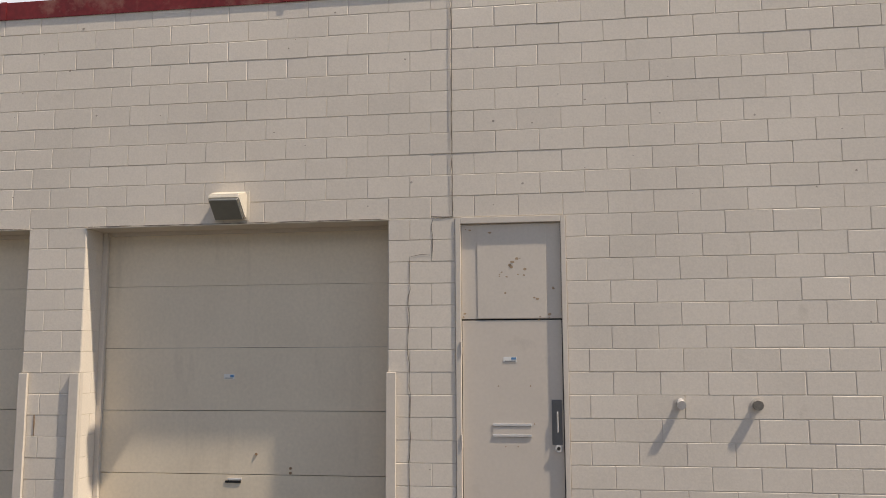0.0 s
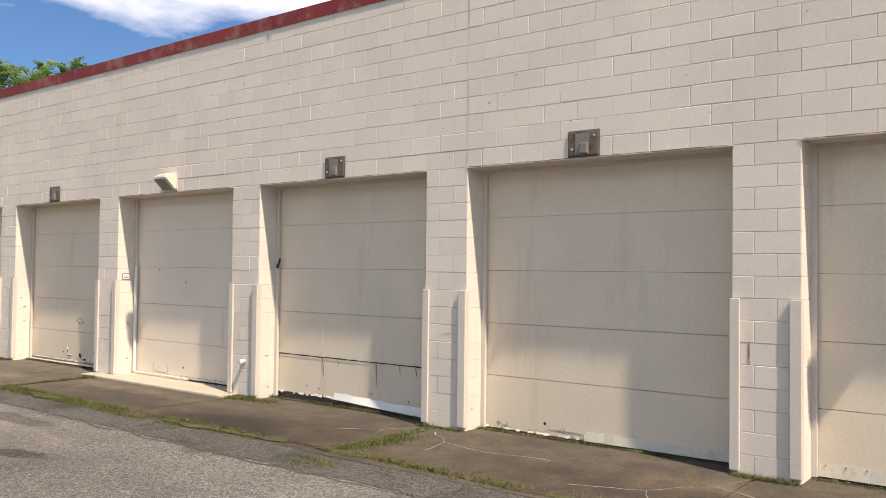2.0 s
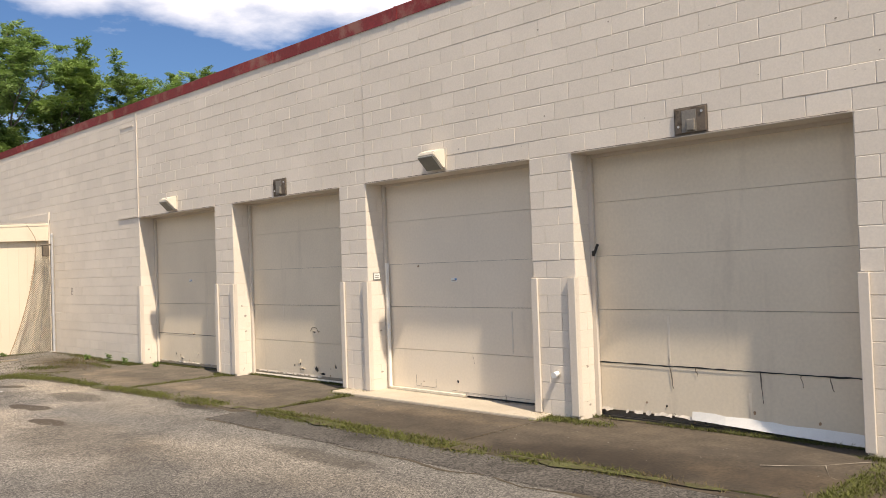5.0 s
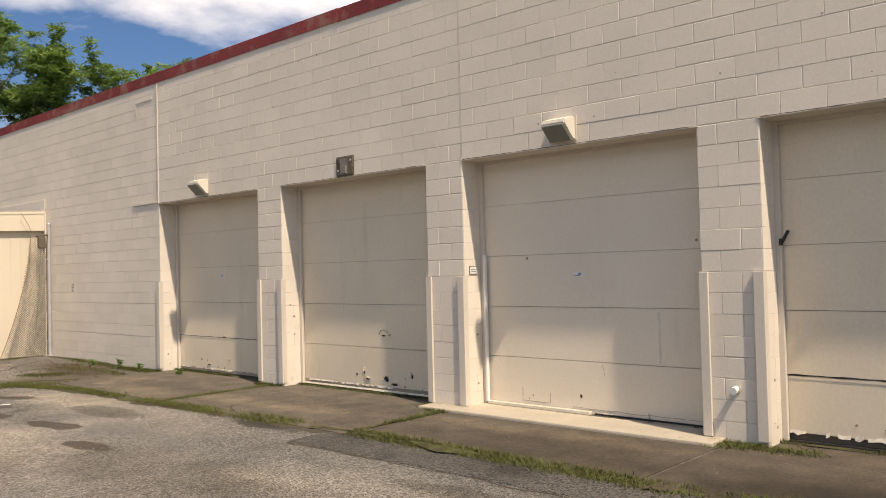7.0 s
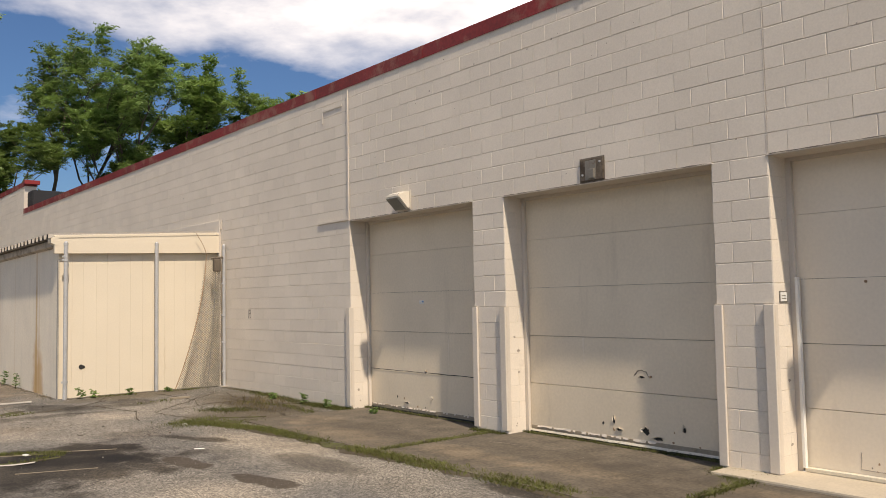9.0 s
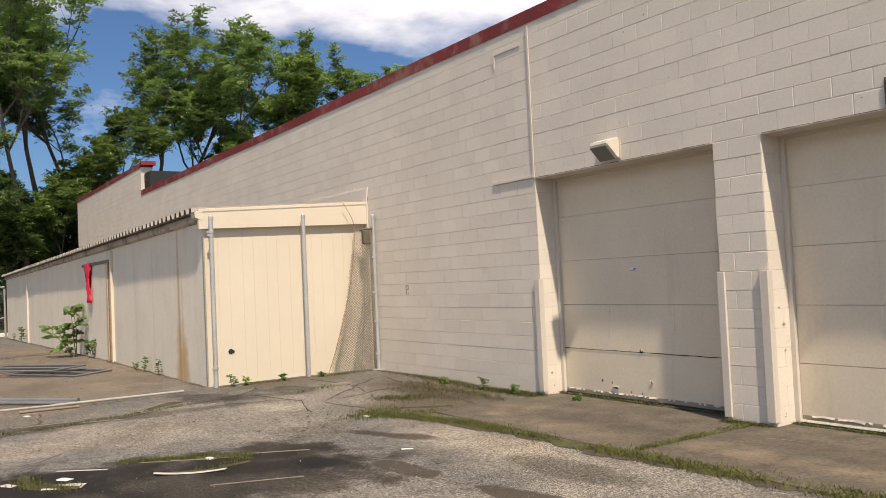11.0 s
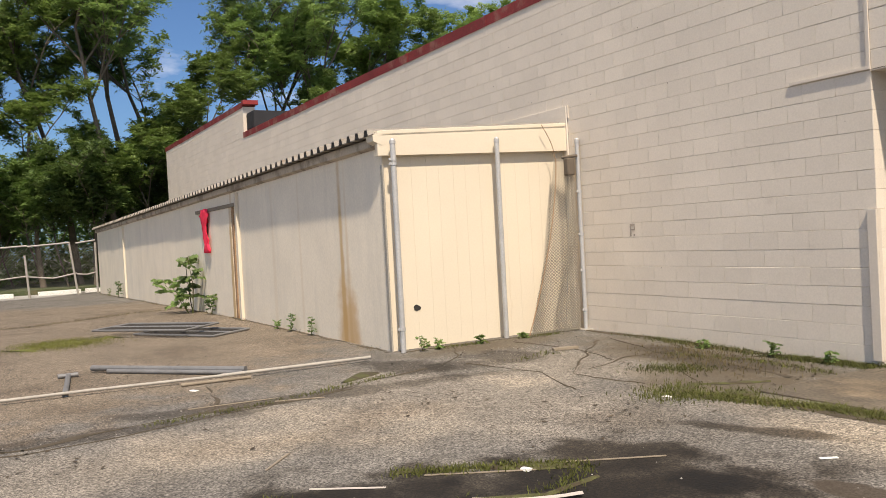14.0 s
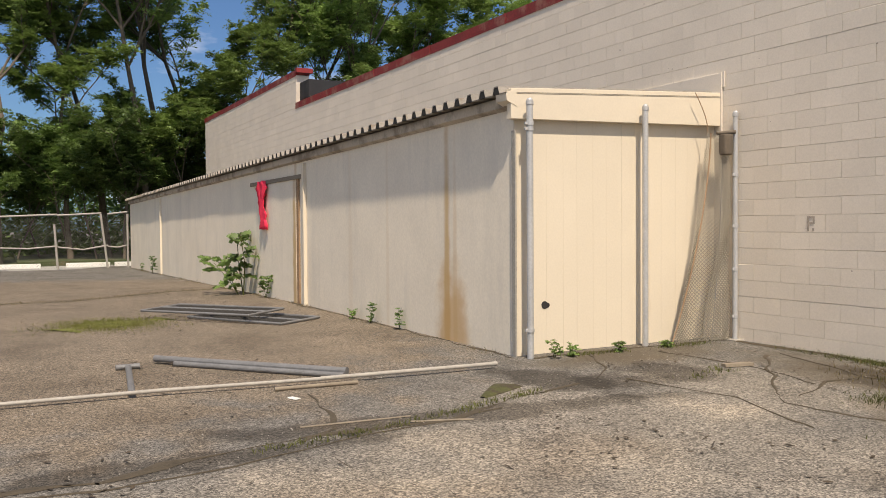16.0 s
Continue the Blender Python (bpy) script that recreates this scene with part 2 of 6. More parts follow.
def door_marks(n, l, pos, out, p):
    # peeling and grime near the foot of the doors
    sep = n.new("ShaderNodeSeparateXYZ")
    l.new(pos, sep.inputs[0])
    nz = n.new("ShaderNodeTexNoise")
    nz.inputs["Scale"].default_value, nz.inputs["Detail"].default_value = 5.0, 8.0
    nz.inputs["Roughness"].default_value = 0.75
    l.new(pos, nz.inputs["Vector"])
    hz = n.new("ShaderNodeMapRange")
    hz.inputs["From Min"].default_value, hz.inputs["From Max"].default_value = 0.0, 0.30
    hz.inputs["To Min"].default_value, hz.inputs["To Max"].default_value = 0.12, -0.12
    l.new(sep.outputs[2], hz.inputs["Value"])
    ad = n.new("ShaderNodeMath")
    l.new(nz.outputs["Fac"], ad.inputs[0])
    l.new(hz.outputs[0], ad.inputs[1])
    mr = n.new("ShaderNodeMapRange")
    mr.inputs["From Min"].default_value, mr.inputs["From Max"].default_value = 0.66, 0.70
    l.new(ad.outputs[0], mr.inputs["Value"])
    return tint_by(n, l, mr.outputs[0], out, (0.16, 0.11, 0.07), 0.7)


def shed_marks(n, l, pos, out, p):
    for cx, rx, top, k in ((-29.62, 0.075, 2.7, 0.75), (-29.4, 0.05, 2.0, 0.3), (-35.85, 0.10, 2.5, 0.8), (-31.5, 0.05, 2.7, 0.15), (-33.0, 0.08, 2.7, 0.12)):
        out = tint_by(n, l, blob(n, l, pos, cx, 0.4, rx, top, 0, 0.25, 3.0, 0.5, "xz"), out, (0.52, 0.33, 0.12), k)
    out = tint_by(n, l, blob(n, l, pos, -29.5, 0.1, 0.38, 0.8, 0, 0.35, 2.5, 0.45, "xz"), out, (0.54, 0.33, 0.13), 0.75)
    return out


CREAM = (0.68, 0.61, 0.52)
M_BLOCK = mat("painted_block", CREAM, 0.75, var=0.085, scale=0.9, grain=55, bump=0.25, random=0.07, dark=(0.46, 0.40, 0.32), dark_at=0.66, dark_scale=2.2, dark_amount=0.5)
M_CORE = mat("painted_joint", (0.62, 0.555, 0.475), 0.85, var=0.1, scale=1.5, grain=70, bump=0.4)
M_DOOR = mat("painted_steel_door", (0.71, 0.615, 0.475), 0.5, var=0.08, scale=1.3, grain=30, bump=0.08, dark=(0.45, 0.38, 0.29), dark_at=0.56, dark_scale=1.0, streak=True, dark_amount=0.3, vary=door_marks)
M_DOORPALE = mat("repainted_steel_door", (0.75, 0.66, 0.535), 0.5, var=0.06, scale=1.3, grain=30, bump=0.08, dark=(0.55, 0.48, 0.39), dark_at=0.58, dark_scale=1.0, streak=True, dark_amount=0.25, vary=door_marks)
M_MANDOOR = mat("grey_steel_door", (0.62, 0.55, 0.47), 0.45, var=0.05, scale=2.0, grain=30, bump=0.06, dark=(0.40, 0.35, 0.30), dark_at=0.6, dark_scale=1.8, dark_amount=0.4)
M_TRIM = mat("painted_trim", (0.62, 0.555, 0.475), 0.6, var=0.06, scale=2.0, grain=40, bump=0.1, dark=(0.30, 0.2, 0.12), dark_at=0.71, dark_scale=4.0)
M_RED = mat("red_flashing", (0.22, 0.022, 0.022), 0.55, var=0.35, scale=1.5, grain=20, bump=0.1, dark=(0.29, 0.12, 0.09), dark_at=0.515, dark_scale=2.6, random=0.15)
M_GALV = mat("galvanised_steel", (0.47, 0.47, 0.465), 0.5, 0.3, var=0.15, scale=6, grain=40, bump=0.1)
M_WIRE = mat("weathered_wire", (0.28, 0.25, 0.20), 0.55, 0.25, var=0.25, scale=5, grain=40, bump=0.1)
M_FOOT = mat("cream_foot_metal", (0.66, 0.61, 0.50), 0.38, 0.15, var=0.12, scale=5, grain=40, bump=0.15, dark=(0.40, 0.33, 0.24), dark_at=0.6, dark_scale=6, dark_amount=0.5)
M_GRAVEL = mat("loose_gravel", (0.30, 0.28, 0.25), 0.9, var=0.25, scale=3, grain=50, bump=0.2, random=0.75)
M_LITTER = mat("dead_leaf", (0.06, 0.045, 0.03), 0.9, var=0.3, scale=5, grain=40, bump=0, random=0.6)
M_PLATE = mat("rust_stained_plate", (0.15, 0.118, 0.088), 0.7, 0.15, var=0.3, scale=9, grain=50, bump=0.3, dark=(0.07, 0.05, 0.035), dark_at=0.52, dark_scale=8)
M_GALVDULL = mat("dull_galvanised_steel", (0.19, 0.19, 0.19), 0.6, 0.3, var=0.2, scale=6, grain=40, bump=0.1)
M_WHITEPIPE = mat("white_painted_pipe", (0.34, 0.315, 0.275), 0.55, var=0.22, scale=5, grain=40, bump=0.1, dark=(0.35, 0.28, 0.2), dark_at=0.66, dark_scale=5)
M_GREYPLATE = mat("weathered_zinc", (0.22, 0.20, 0.17), 0.6, 0.2, var=0.2, scale=8, grain=50, bump=0.2, dark=(0.16, 0.10, 0.06), dark_at=0.58, dark_scale=9)
M_LAMP = mat("lamp_housing_paint", (0.66, 0.60, 0.50), 0.5, var=0.06, scale=5, grain=50, bump=0.1)
M_LENS = mat("lamp_glass", (0.19, 0.19, 0.165), 0.22, var=0.1, scale=20, grain=90, bump=0.3)
M_STENCIL = mat("faded_stencil_paint", (0.36, 0.31, 0.26), 0.85, var=0.25, scale=15)
M_SPOT = mat("rust_spots", (0.40, 0.29, 0.19), 0.9, var=0.3, scale=20)
# near-black for seals, iron and mesh; also paints shade in gaps and holes
M_DARK = mat("dark_parts_and_gap_shade", (0.03, 0.028, 0.026), 0.8, var=0.2, scale=10)
M_CRACK = mat("cracked_joint", (0.17, 0.14, 0.11), 0.9, var=0.25, scale=10)
M_CHROME = mat("chrome", (0.74, 0.72, 0.70), 0.25, 0.5, var=0.05, scale=8, bump=0)
M_STAIN_STEEL = mat("brushed_steel", (0.16, 0.155, 0.15), 0.45, 0.4, var=0.1, scale=10, bump=0.05)
M_PVC = mat("white_plastic", (0.75, 0.74, 0.70), 0.4, var=0.05, scale=8, bump=0.05)
M_BLUE = mat("blue_print", (0.10, 0.25, 0.45), 0.5, var=0.05, bump=0)
M_ASPHALT = mat("old_asphalt", (0.113, 0.105, 0.093), 0.9, var=0.34, scale=1.1, grain=48, bump=0.5, dark=(0.062, 0.054, 0.045), dark_at=0.52, dark_scale=0.6, dark_amount=0.6, vary=asphalt_marks)
M_APRON = mat("stained_concrete", (0.108, 0.090, 0.068), 0.85, var=0.55, scale=3.4, grain=30, bump=0.35, dark=(0.062, 0.052, 0.042), dark_at=0.52, dark_scale=0.9, dark_amount=0.6, vary=apron_marks)
M_SILL = mat("pale_concrete", (0.42, 0.365, 0.285), 0.85, var=0.15, scale=3, grain=40, bump=0.3, dark=(0.2, 0.16, 0.12), dark_at=0.64, dark_scale=4)
M_OLDSTRIP = mat("dark_old_asphalt", (0.062, 0.056, 0.049), 0.9, var=0.3, scale=1.2, grain=30, bump=0.8, dark=(0.03, 0.026, 0.022), dark_at=0.52, dark_scale=1.3, vary=aggregate)
M_PALECRACK = mat("pale_crack", (0.30, 0.265, 0.22), 0.9, var=0.3, scale=8, grain=50, bump=0.4)
M_SOIL = mat("crack_soil", (0.07, 0.056, 0.038), 0.95, var=0.35, scale=6, grain=50, bump=0.8)
M_MOSS = mat("moss", (0.072, 0.075, 0.026), 0.95, var=0.45, scale=7, grain=70, bump=1.0, dark=(0.055, 0.042, 0.026), dark_at=0.46, dark_scale=6)
M_BRIGHTMOSS = mat("bright_moss", (0.125, 0.13, 0.03), 0.95, var=0.4, scale=5, grain=60, bump=0.9, dark=(0.08, 0.07, 0.035), dark_at=0.55, dark_scale=3)
M_GRASS = mat("grass_blades", (0.084, 0.092, 0.024), 0.7, var=0.4, scale=2, grain=20, bump=0, random=0.6, spec=0.2)
M_DRYGRASS = mat("dry_grass", (0.135, 0.108, 0.052), 0.8, var=0.3, scale=3, grain=20, bump=0, random=0.3, spec=0.2)
M_BAREWOOD = mat("bare_foot_board", (0.33, 0.28, 0.21), 0.85, var=0.2, scale=6, grain=50, bump=0.3, dark=(0.2, 0.15, 0.1), dark_at=0.58, dark_scale=5)
M_SHEDFRONT = mat("weathered_board", (0.81, 0.73, 0.60), 0.8, var=0.09, scale=1.3, grain=30, bump=0.15, dark=(0.62, 0.565, 0.475), dark_at=0.52, dark_scale=0.9, streak=True, dark_amount=0.3, vary=shed_marks)
M_EAVE = mat("dirty_eave_board", (0.50, 0.435, 0.35), 0.8, var=0.15, scale=1.0, grain=30, bump=0.2, dark=(0.2, 0.16, 0.12), dark_at=0.46, dark_scale=1.6, dark_amount=0.75)
M_SHEDEND = mat("cream_board", (0.68, 0.60, 0.475), 0.7, var=0.05, scale=1.2, grain=40, bump=0.12, dark=(0.45, 0.34, 0.22), dark_at=0.66, dark_scale=1.4, streak=True, dark_amount=0.4)
M_ROOFSHEET = mat("corrugated_sheet", (0.27, 0.245, 0.21), 0.6, 0.2, var=0.2, scale=2, grain=30, bump=0.15, dark=(0.2, 0.15, 0.1), dark_at=0.55, dark_scale=3)
M_RUST = mat("rusted_iron", (0.34, 0.22, 0.13), 0.85, 0.1, var=0.35, scale=7, grain=40, bump=0.4)
M_REDCLOTH = mat("red_fabric", (0.85, 0.035, 0.085), 0.8, var=0.15, scale=10, grain=80, bump=0.3)
M_WOOD = mat("grey_wood", (0.235, 0.195, 0.145), 0.85, var=0.25, scale=8, grain=60, bump=0.4)
M_PAPER = mat("pale_litter", (0.5, 0.45, 0.41), 0.8, var=0.12, scale=8, grain=50, bump=0.2)
M_BARK = mat("bark", (0.13, 0.105, 0.08), 0.95, var=0.3, scale=4, grain=30, bump=0.8)
M_ROOFTOP = mat("roof_membrane", (0.10, 0.10, 0.10), 0.9, var=0.2, scale=1)
M_BLACKBOX = mat("black_sheet_metal", (0.022, 0.023, 0.026), 0.8, 0.0, var=0.2, scale=3)
M_VERGE = mat("grass_verge", (0.05, 0.066, 0.024), 0.95, var=0.35, scale=0.6, grain=12, bump=0.8, dark=(0.12, 0.10, 0.05), dark_at=0.55, dark_scale=0.8)
M_ROADFAR = mat("pale_road", (0.36, 0.35, 0.33), 0.9, var=0.12, scale=0.8, grain=20, bump=0.3)


def leaf_mat(name, color):
    m = mat(name, color, 0.55, var=0.25, scale=0.5, grain=6, bump=0, random=0.45, spec=0.5)
    n, l = m.node_tree.nodes, m.node_tree.links
    p = n["Principled BSDF"]
    src = p.inputs["Base Color"].links[0].from_socket
    tr = n.new("ShaderNodeBsdfTranslucent")
    l.new(src, tr.inputs["Color"])
    mx = n.new("ShaderNodeMixShader")
    mx.inputs[0].default_value = 0.42
    l.new(p.outputs[0], mx.inputs[1])
    l.new(tr.outputs[0], mx.inputs[2])
    l.new(mx.outputs[0], n["Material Output"].inputs["Surface"])
    return m


M_LEAF = leaf_mat("leaf_green", (0.175, 0.258, 0.068))
M_LEAF2 = leaf_mat("leaf_deep_green", (0.122, 0.195, 0.053))
M_LEAF3 = leaf_mat("leaf_yellow_green", (0.19, 0.285, 0.085))


# ---- building helpers ----
def part(name, bm, material, parent=None, label="", smooth=False):
    me = bpy.data.meshes.new(name)
    bm.to_mesh(me)
    bm.free()
    me.materials.append(material)
    if smooth:
        for f in me.polygons:
            f.use_smooth = True
    ob = new(name, me)
    if parent is not None:
        ob.parent = parent
        ob.matrix_parent_inverse = parent.matrix_basis.inverted()
    if label:
        ob["label"] = label
    return ob


def thing(name, at, label, category, group="", kind=""):
    ob = new(name)
    ob.empty_display_size = 0.1
    ob.matrix_basis = Matrix.Translation(at)
    return tagged(ob, label, category, group, kind)


def box(bm, x0, x1, y0, y1, z0, z1, bevel=0.0):
    r = bmesh.ops.create_cube(bm, size=1.0, matrix=Matrix.Translation(((x0 + x1) / 2, (y0 + y1) / 2, (z0 + z1) / 2)) @ Matrix.Diagonal((x1 - x0, y1 - y0, z1 - z0, 1)))
    if bevel:
        edges = list({e for v in r["verts"] for e in v.link_edges})
        bmesh.ops.bevel(bm, geom=edges, offset=bevel, segments=2, affect="EDGES", profile=0.6)
    return bm


def cyl(bm, a, b, r, seg=12, r2=None):
    a, b = Vector(a), Vector(b)
    d = b - a
    m = Matrix.Translation((a + b) / 2) @ d.to_track_quat("Z", "Y").to_matrix().to_4x4()
    bmesh.ops.create_cone(bm, cap_ends=True, segments=seg, radius1=r, radius2=r if r2 is None else r2, depth=d.length, matrix=m)
    return bm


def ball(bm, c, r, sz=1.0, seg=10):
    bmesh.ops.create_uvsphere(bm, u_segments=seg, v_segments=max(4, seg // 2), radius=r, matrix=Matrix.Translation(c) @ Matrix.Diagonal((1, 1, sz, 1)))
    return bm


def prism(bm, profile, axis, a, b):
    """A closed outline, extruded along x or y from a to b. profile: (u, z) pairs."""
    def at(u, z, s):
        return (s, u, z) if axis == "x" else (u, s, z)
    va = [bm.verts.new(at(u, z, a)) for u, z in profile]
    vb = [bm.verts.new(at(u, z, b)) for u, z in profile]
    k = len(profile)
    bm.faces.new(va)
    bm.faces.new(vb[::-1])
    for i in range(k):
        bm.faces.new((va[i], vb[i], vb[(i + 1) % k], va[(i + 1) % k]))
    bmesh.ops.recalc_face_normals(bm, faces=bm.faces[:])
    return bm


def thick(bm, t):
    bm.normal_update()
    bmesh.ops.solidify(bm, geom=bm.faces[:], thickness=t)


def nb():
    return bmesh.new()


def flat_mesh(name, verts, faces, material, parent=None, label=""):
    me = bpy.data.meshes.new(name)
    me.from_pydata(verts, [], faces)
    me.materials.append(material)
    me.update()
    ob = new(name, me)
    if parent is not None:
        ob.parent = parent
        ob.matrix_parent_inverse = parent.matrix_basis.inverted()
    if label:
        ob["label"] = label
    return ob


def smooth01(a, b, x):
    t = min(1.0, max(0.0, (x - a) / (b - a)))
    return t * t * (3 - 2 * t)


def ground_z(x, y):
    z = -0.008 + 0.05 * smooth01(-24.0, -27.0, x) * smooth01(2.0, 5.5, y) - 0.0112 * max(0.0, min(40.0, -36.0 - x))
    return z + 0.008 * noise.noise(Vector((x * 0.5, y * 0.5, 0))) * (1 if x > -70 else 0)


# ---- plan ----
FY, DY = 7.57, 7.93          # face of the block wall, face of the garage doors
PITCH, OPEN, PIER = 3.658, 3.048, 0.610
X0 = -4.62                    # left edge of the first opening
LINTEL, COURSE, BLOCK = 3.048, 0.2032, 0.4064
EAST, STEP_X, WEST = 9.0, -45.3, -58.3
TOP, TOP2 = 5.2832, 6.30      # wall tops
OPENINGS = [(X0 - k * PITCH, X0 - k * PITCH + OPEN) for k in range(6)]
MAN = (-0.94, 0.07)


# ---- ground ----
def build_ground():
    xs = [-600, -400, -250, -160, -110, -90] + list(np.arange(-75, 12.01, 0.5)) + [16, 25, 45, 90, 180, 350, 600]
    ys = [-600, -350, -200, -100, -50, -30, -20] + list(np.arange(-14, 9.01, 0.5)) + [15, 25, 45, 90, 180, 350, 600]
    verts = [(float(x), float(y), ground_z(float(x), float(y))) for y in ys for x in xs]
    nx = len(xs)
    faces = [(j * nx + i, j * nx + i + 1, (j + 1) * nx + i + 1, (j + 1) * nx + i) for j in range(len(ys) - 1) for i in range(nx - 1)]
    ob = flat_mesh("ground", verts, faces, M_ASPHALT)
    tagged(ob, "worn grey asphalt yard with damp patches and gravel", "asphalt", kind="structure")


build_ground()


def build_apron():
    slabs = thing("pavement", (-10, 6.7, 0), "dark stained concrete apron slabs along the garage doors", "pavement", kind="structure")
    edges = [EAST, -1.2, -5.0, -8.66, -12.3, -15.7, -19.5, -22.95]
    for i, (b, a) in enumerate(zip(edges, edges[1:])):
        front = 5.72 + 0.05 * math.sin(i * 2.1)
        bm = nb()
        box(bm, a + 0.012, b - 0.012, front, 7.95, -0.25, 0.004 + 0.004 * (i % 3), 0.01)
        part("slab", bm, M_APRON, slabs)


build_apron()


# ---- main building ----
def build_wall():
    bm = nb()
    c0, c1 = FY + 0.0075, FY + 0.42
    low = [(EAST, MAN[1])] + [(MAN[0], OPENINGS[0][1])] + [(OPENINGS[k][0], OPENINGS[k + 1][1]) for k in range(5)] + [(OPENINGS[5][0], WEST)]
    for b, a in low:
        box(bm, a, b, c0, c1, -0.6, LINTEL)
    box(bm, STEP_X, EAST, c0, c1, LINTEL, TOP)
    box(bm, WEST, STEP_X, c0, c1, LINTEL, TOP2)
    wall = part("wall_south", bm, M_CORE)
    tagged(wall, "cream painted concrete block wall with a row of garage openings", "wall", kind="structure")
    bm = nb()
    box(bm, WEST, WEST + 0.3, c1, 26, -0.6, TOP2)
    part("wall_west", bm, M_BLOCK)
    bm = nb()
    box(bm, EAST - 0.3, EAST, c1, 26, -0.6, TOP)
    part("wall_east", bm, M_BLOCK)
    bm = nb()
    box(bm, WEST, EAST, 26, 26.3, -0.6, TOP)
    part("wall_north", bm, M_BLOCK)
    for n_ in ("wall_west", "wall_east", "wall_north"):
        tagged(bpy.data.objects[n_], "cream painted concrete block wall", "wall", kind="structure")
    bm = nb()
    box(bm, WEST + 0.3, EAST - 0.3, c1, 26, TOP - 0.25, TOP - 0.05)
    tagged(part("roof", bm, M_ROOFTOP), "flat dark roof behind the parapet", "roof", kind="structure")
    return wall


wall = build_wall()


def build_coping():
    cop = thing("parapet_coping", (-18, FY, TOP), "faded red sheet metal coping along the parapet", "coping", kind="structure")
    rng = random.Random(4)
    def run(x0, x1, z):
        x = x0
        while x < x1 - 0.1:
            e = min(x1, x + 3.05)
            bm = nb()
            dz = rng.uniform(-0.006, 0.006)
            prism(bm, [(FY - 0.012, z - 0.03 + dz), (FY - 0.016, z + 0.155 + dz), (FY + 0.45, z + 0.17 + dz), (FY + 0.45, z + 0.02), (FY - 0.004, z + 0.02), (FY - 0.004, z - 0.03 + dz)], "x", x + 0.004, e - 0.004)
            part("coping_sheet", bm, M_RED, cop)
            bm = nb()
            box(bm, x - 0.03, x + 0.03, FY - 0.022, FY - 0.0165, z - 0.032, z + 0.158)
            part("seam_cover", bm, M_RED, cop)
            x = e
    run(STEP_X, EAST, TOP)
    run(WEST, STEP_X, TOP2)
    bm = nb()
    box(bm, STEP_X - 0.02, STEP_X + 0.17, FY - 0.03, FY + 0.5, TOP2 + 0.06, TOP2 + 0.21, 0.01)
    part("end_cap", bm, M_RED, cop)


build_coping()


def build_roof_unit():
    t = thing("rooftop_unit", (-43.5, 9.0, TOP), "black sheet metal rooftop unit behind the parapet", "roof unit")
    bm = nb()
    box(bm, -45.28, -44.45, 7.685, 9.5, TOP + 0.18, TOP + 0.78, 0.02)
    part("casing", bm, M_BLACKBOX, t)
    for i in range(2):
        bm = nb()
        box(bm, -45.24 + i * 0.39, -44.88 + i * 0.39, 7.67, 7.683, TOP + 0.24, TOP + 0.72, 0.006)
        part("side_panel", bm, M_BLACKBOX, t)


build_roof_unit()


# ---- garage doors ----
def build_garage_door(k):
    x0, x1 = OPENINGS[k]
    look_ = ("cream steel sectional garage door with a bright metal foot strip", "cream steel sectional garage door with a peeling foot strip",
             "cream steel sectional garage door with a torn, sagging bottom panel", "pale cream sectional garage door above a concrete sill",
             "cream sectional garage door with rust holes at its foot", "cream sectional garage door with peeling paint at its foot")[k]
    t = thing("garage_door", ((x0 + x1) / 2, DY, 0), "closed " + look_, "garage door", "row of garage doors")
    zs = [0.10 if k == 2 else 0.03, 0.635, 1.245, 1.86, 2.48, 3.06]
    for i in range(5):
        bm = nb()
        dy = 0.0
        if k == 2 and i == 0:
            dy = 0.003
        g = 0.0028 if i < 2 else (0.0022 if i == 2 else 0.0014)
        box(bm, x0 + 0.03, x1 - 0.03, DY + dy, DY + 0.05, zs[i] + (g if i else 0), zs[i + 1] - g, 0.002 if i < 3 else 0.0012)
        part("door_section", bm, M_DOORPALE if k == 3 else M_DOOR, t)
    bm = nb()
    box(bm, x0 + 0.02, x1 - 0.02, DY + 0.045, DY + 0.07, 0.03, 3.06)
    part("backing", bm, M_CRACK, t)
    for a, b in ((x0, x0 + 0.055), (x1 - 0.055, x1)):
        bm = nb()
        box(bm, a, b, DY - 0.05, DY - 0.004, 0.02, 3.046, 0.004)
        part("jamb_stop", bm, M_TRIM, t)
    bm = nb()
    box(bm, x0, x1, DY - 0.04, DY - 0.003, 3.0, 3.045, 0.004)
    part("head_stop", bm, M_TRIM, t)
    bm = nb()
    box(bm, x0 + 0.05, x1 - 0.05, DY - 0.012, DY + 0.04, 0.004, 0.03, 0.004)
    part("bottom_seal", bm, M_DARK, t)
    return t


DOORS = [build_garage_door(k) for k in range(6)]


def foot_strip(k, a, b, h, tilt=0.0, z=0.03, label="bright dented metal strip", out=0.0):
    x0, x1 = OPENINGS[k]
    bm = nb()
    n_ = 14
    rng = random.Random(k * 7 + int(a * 10))
    vs = []
    for i in range(n_ + 1):
        u = i / n_
        x = x0 + a + (b - a) * u
        zz = z + tilt * u
        dy = -0.006 - rng.random() * 0.012
        vs.append([bm.verts.new((x, DY + dy - 0.012 - out * u, zz)), bm.verts.new((x, DY + dy, zz + h * (0.9 + 0.15 * rng.random())))])
    for p_, q_ in zip(vs, vs[1:]):
        bm.faces.new((p_[0], q_[0], q_[1], p_[1]))
    thick(bm, 0.003)
    return part("foot_strip", bm, M_PVC if k == 2 else M_FOOT, DOORS[k], label)


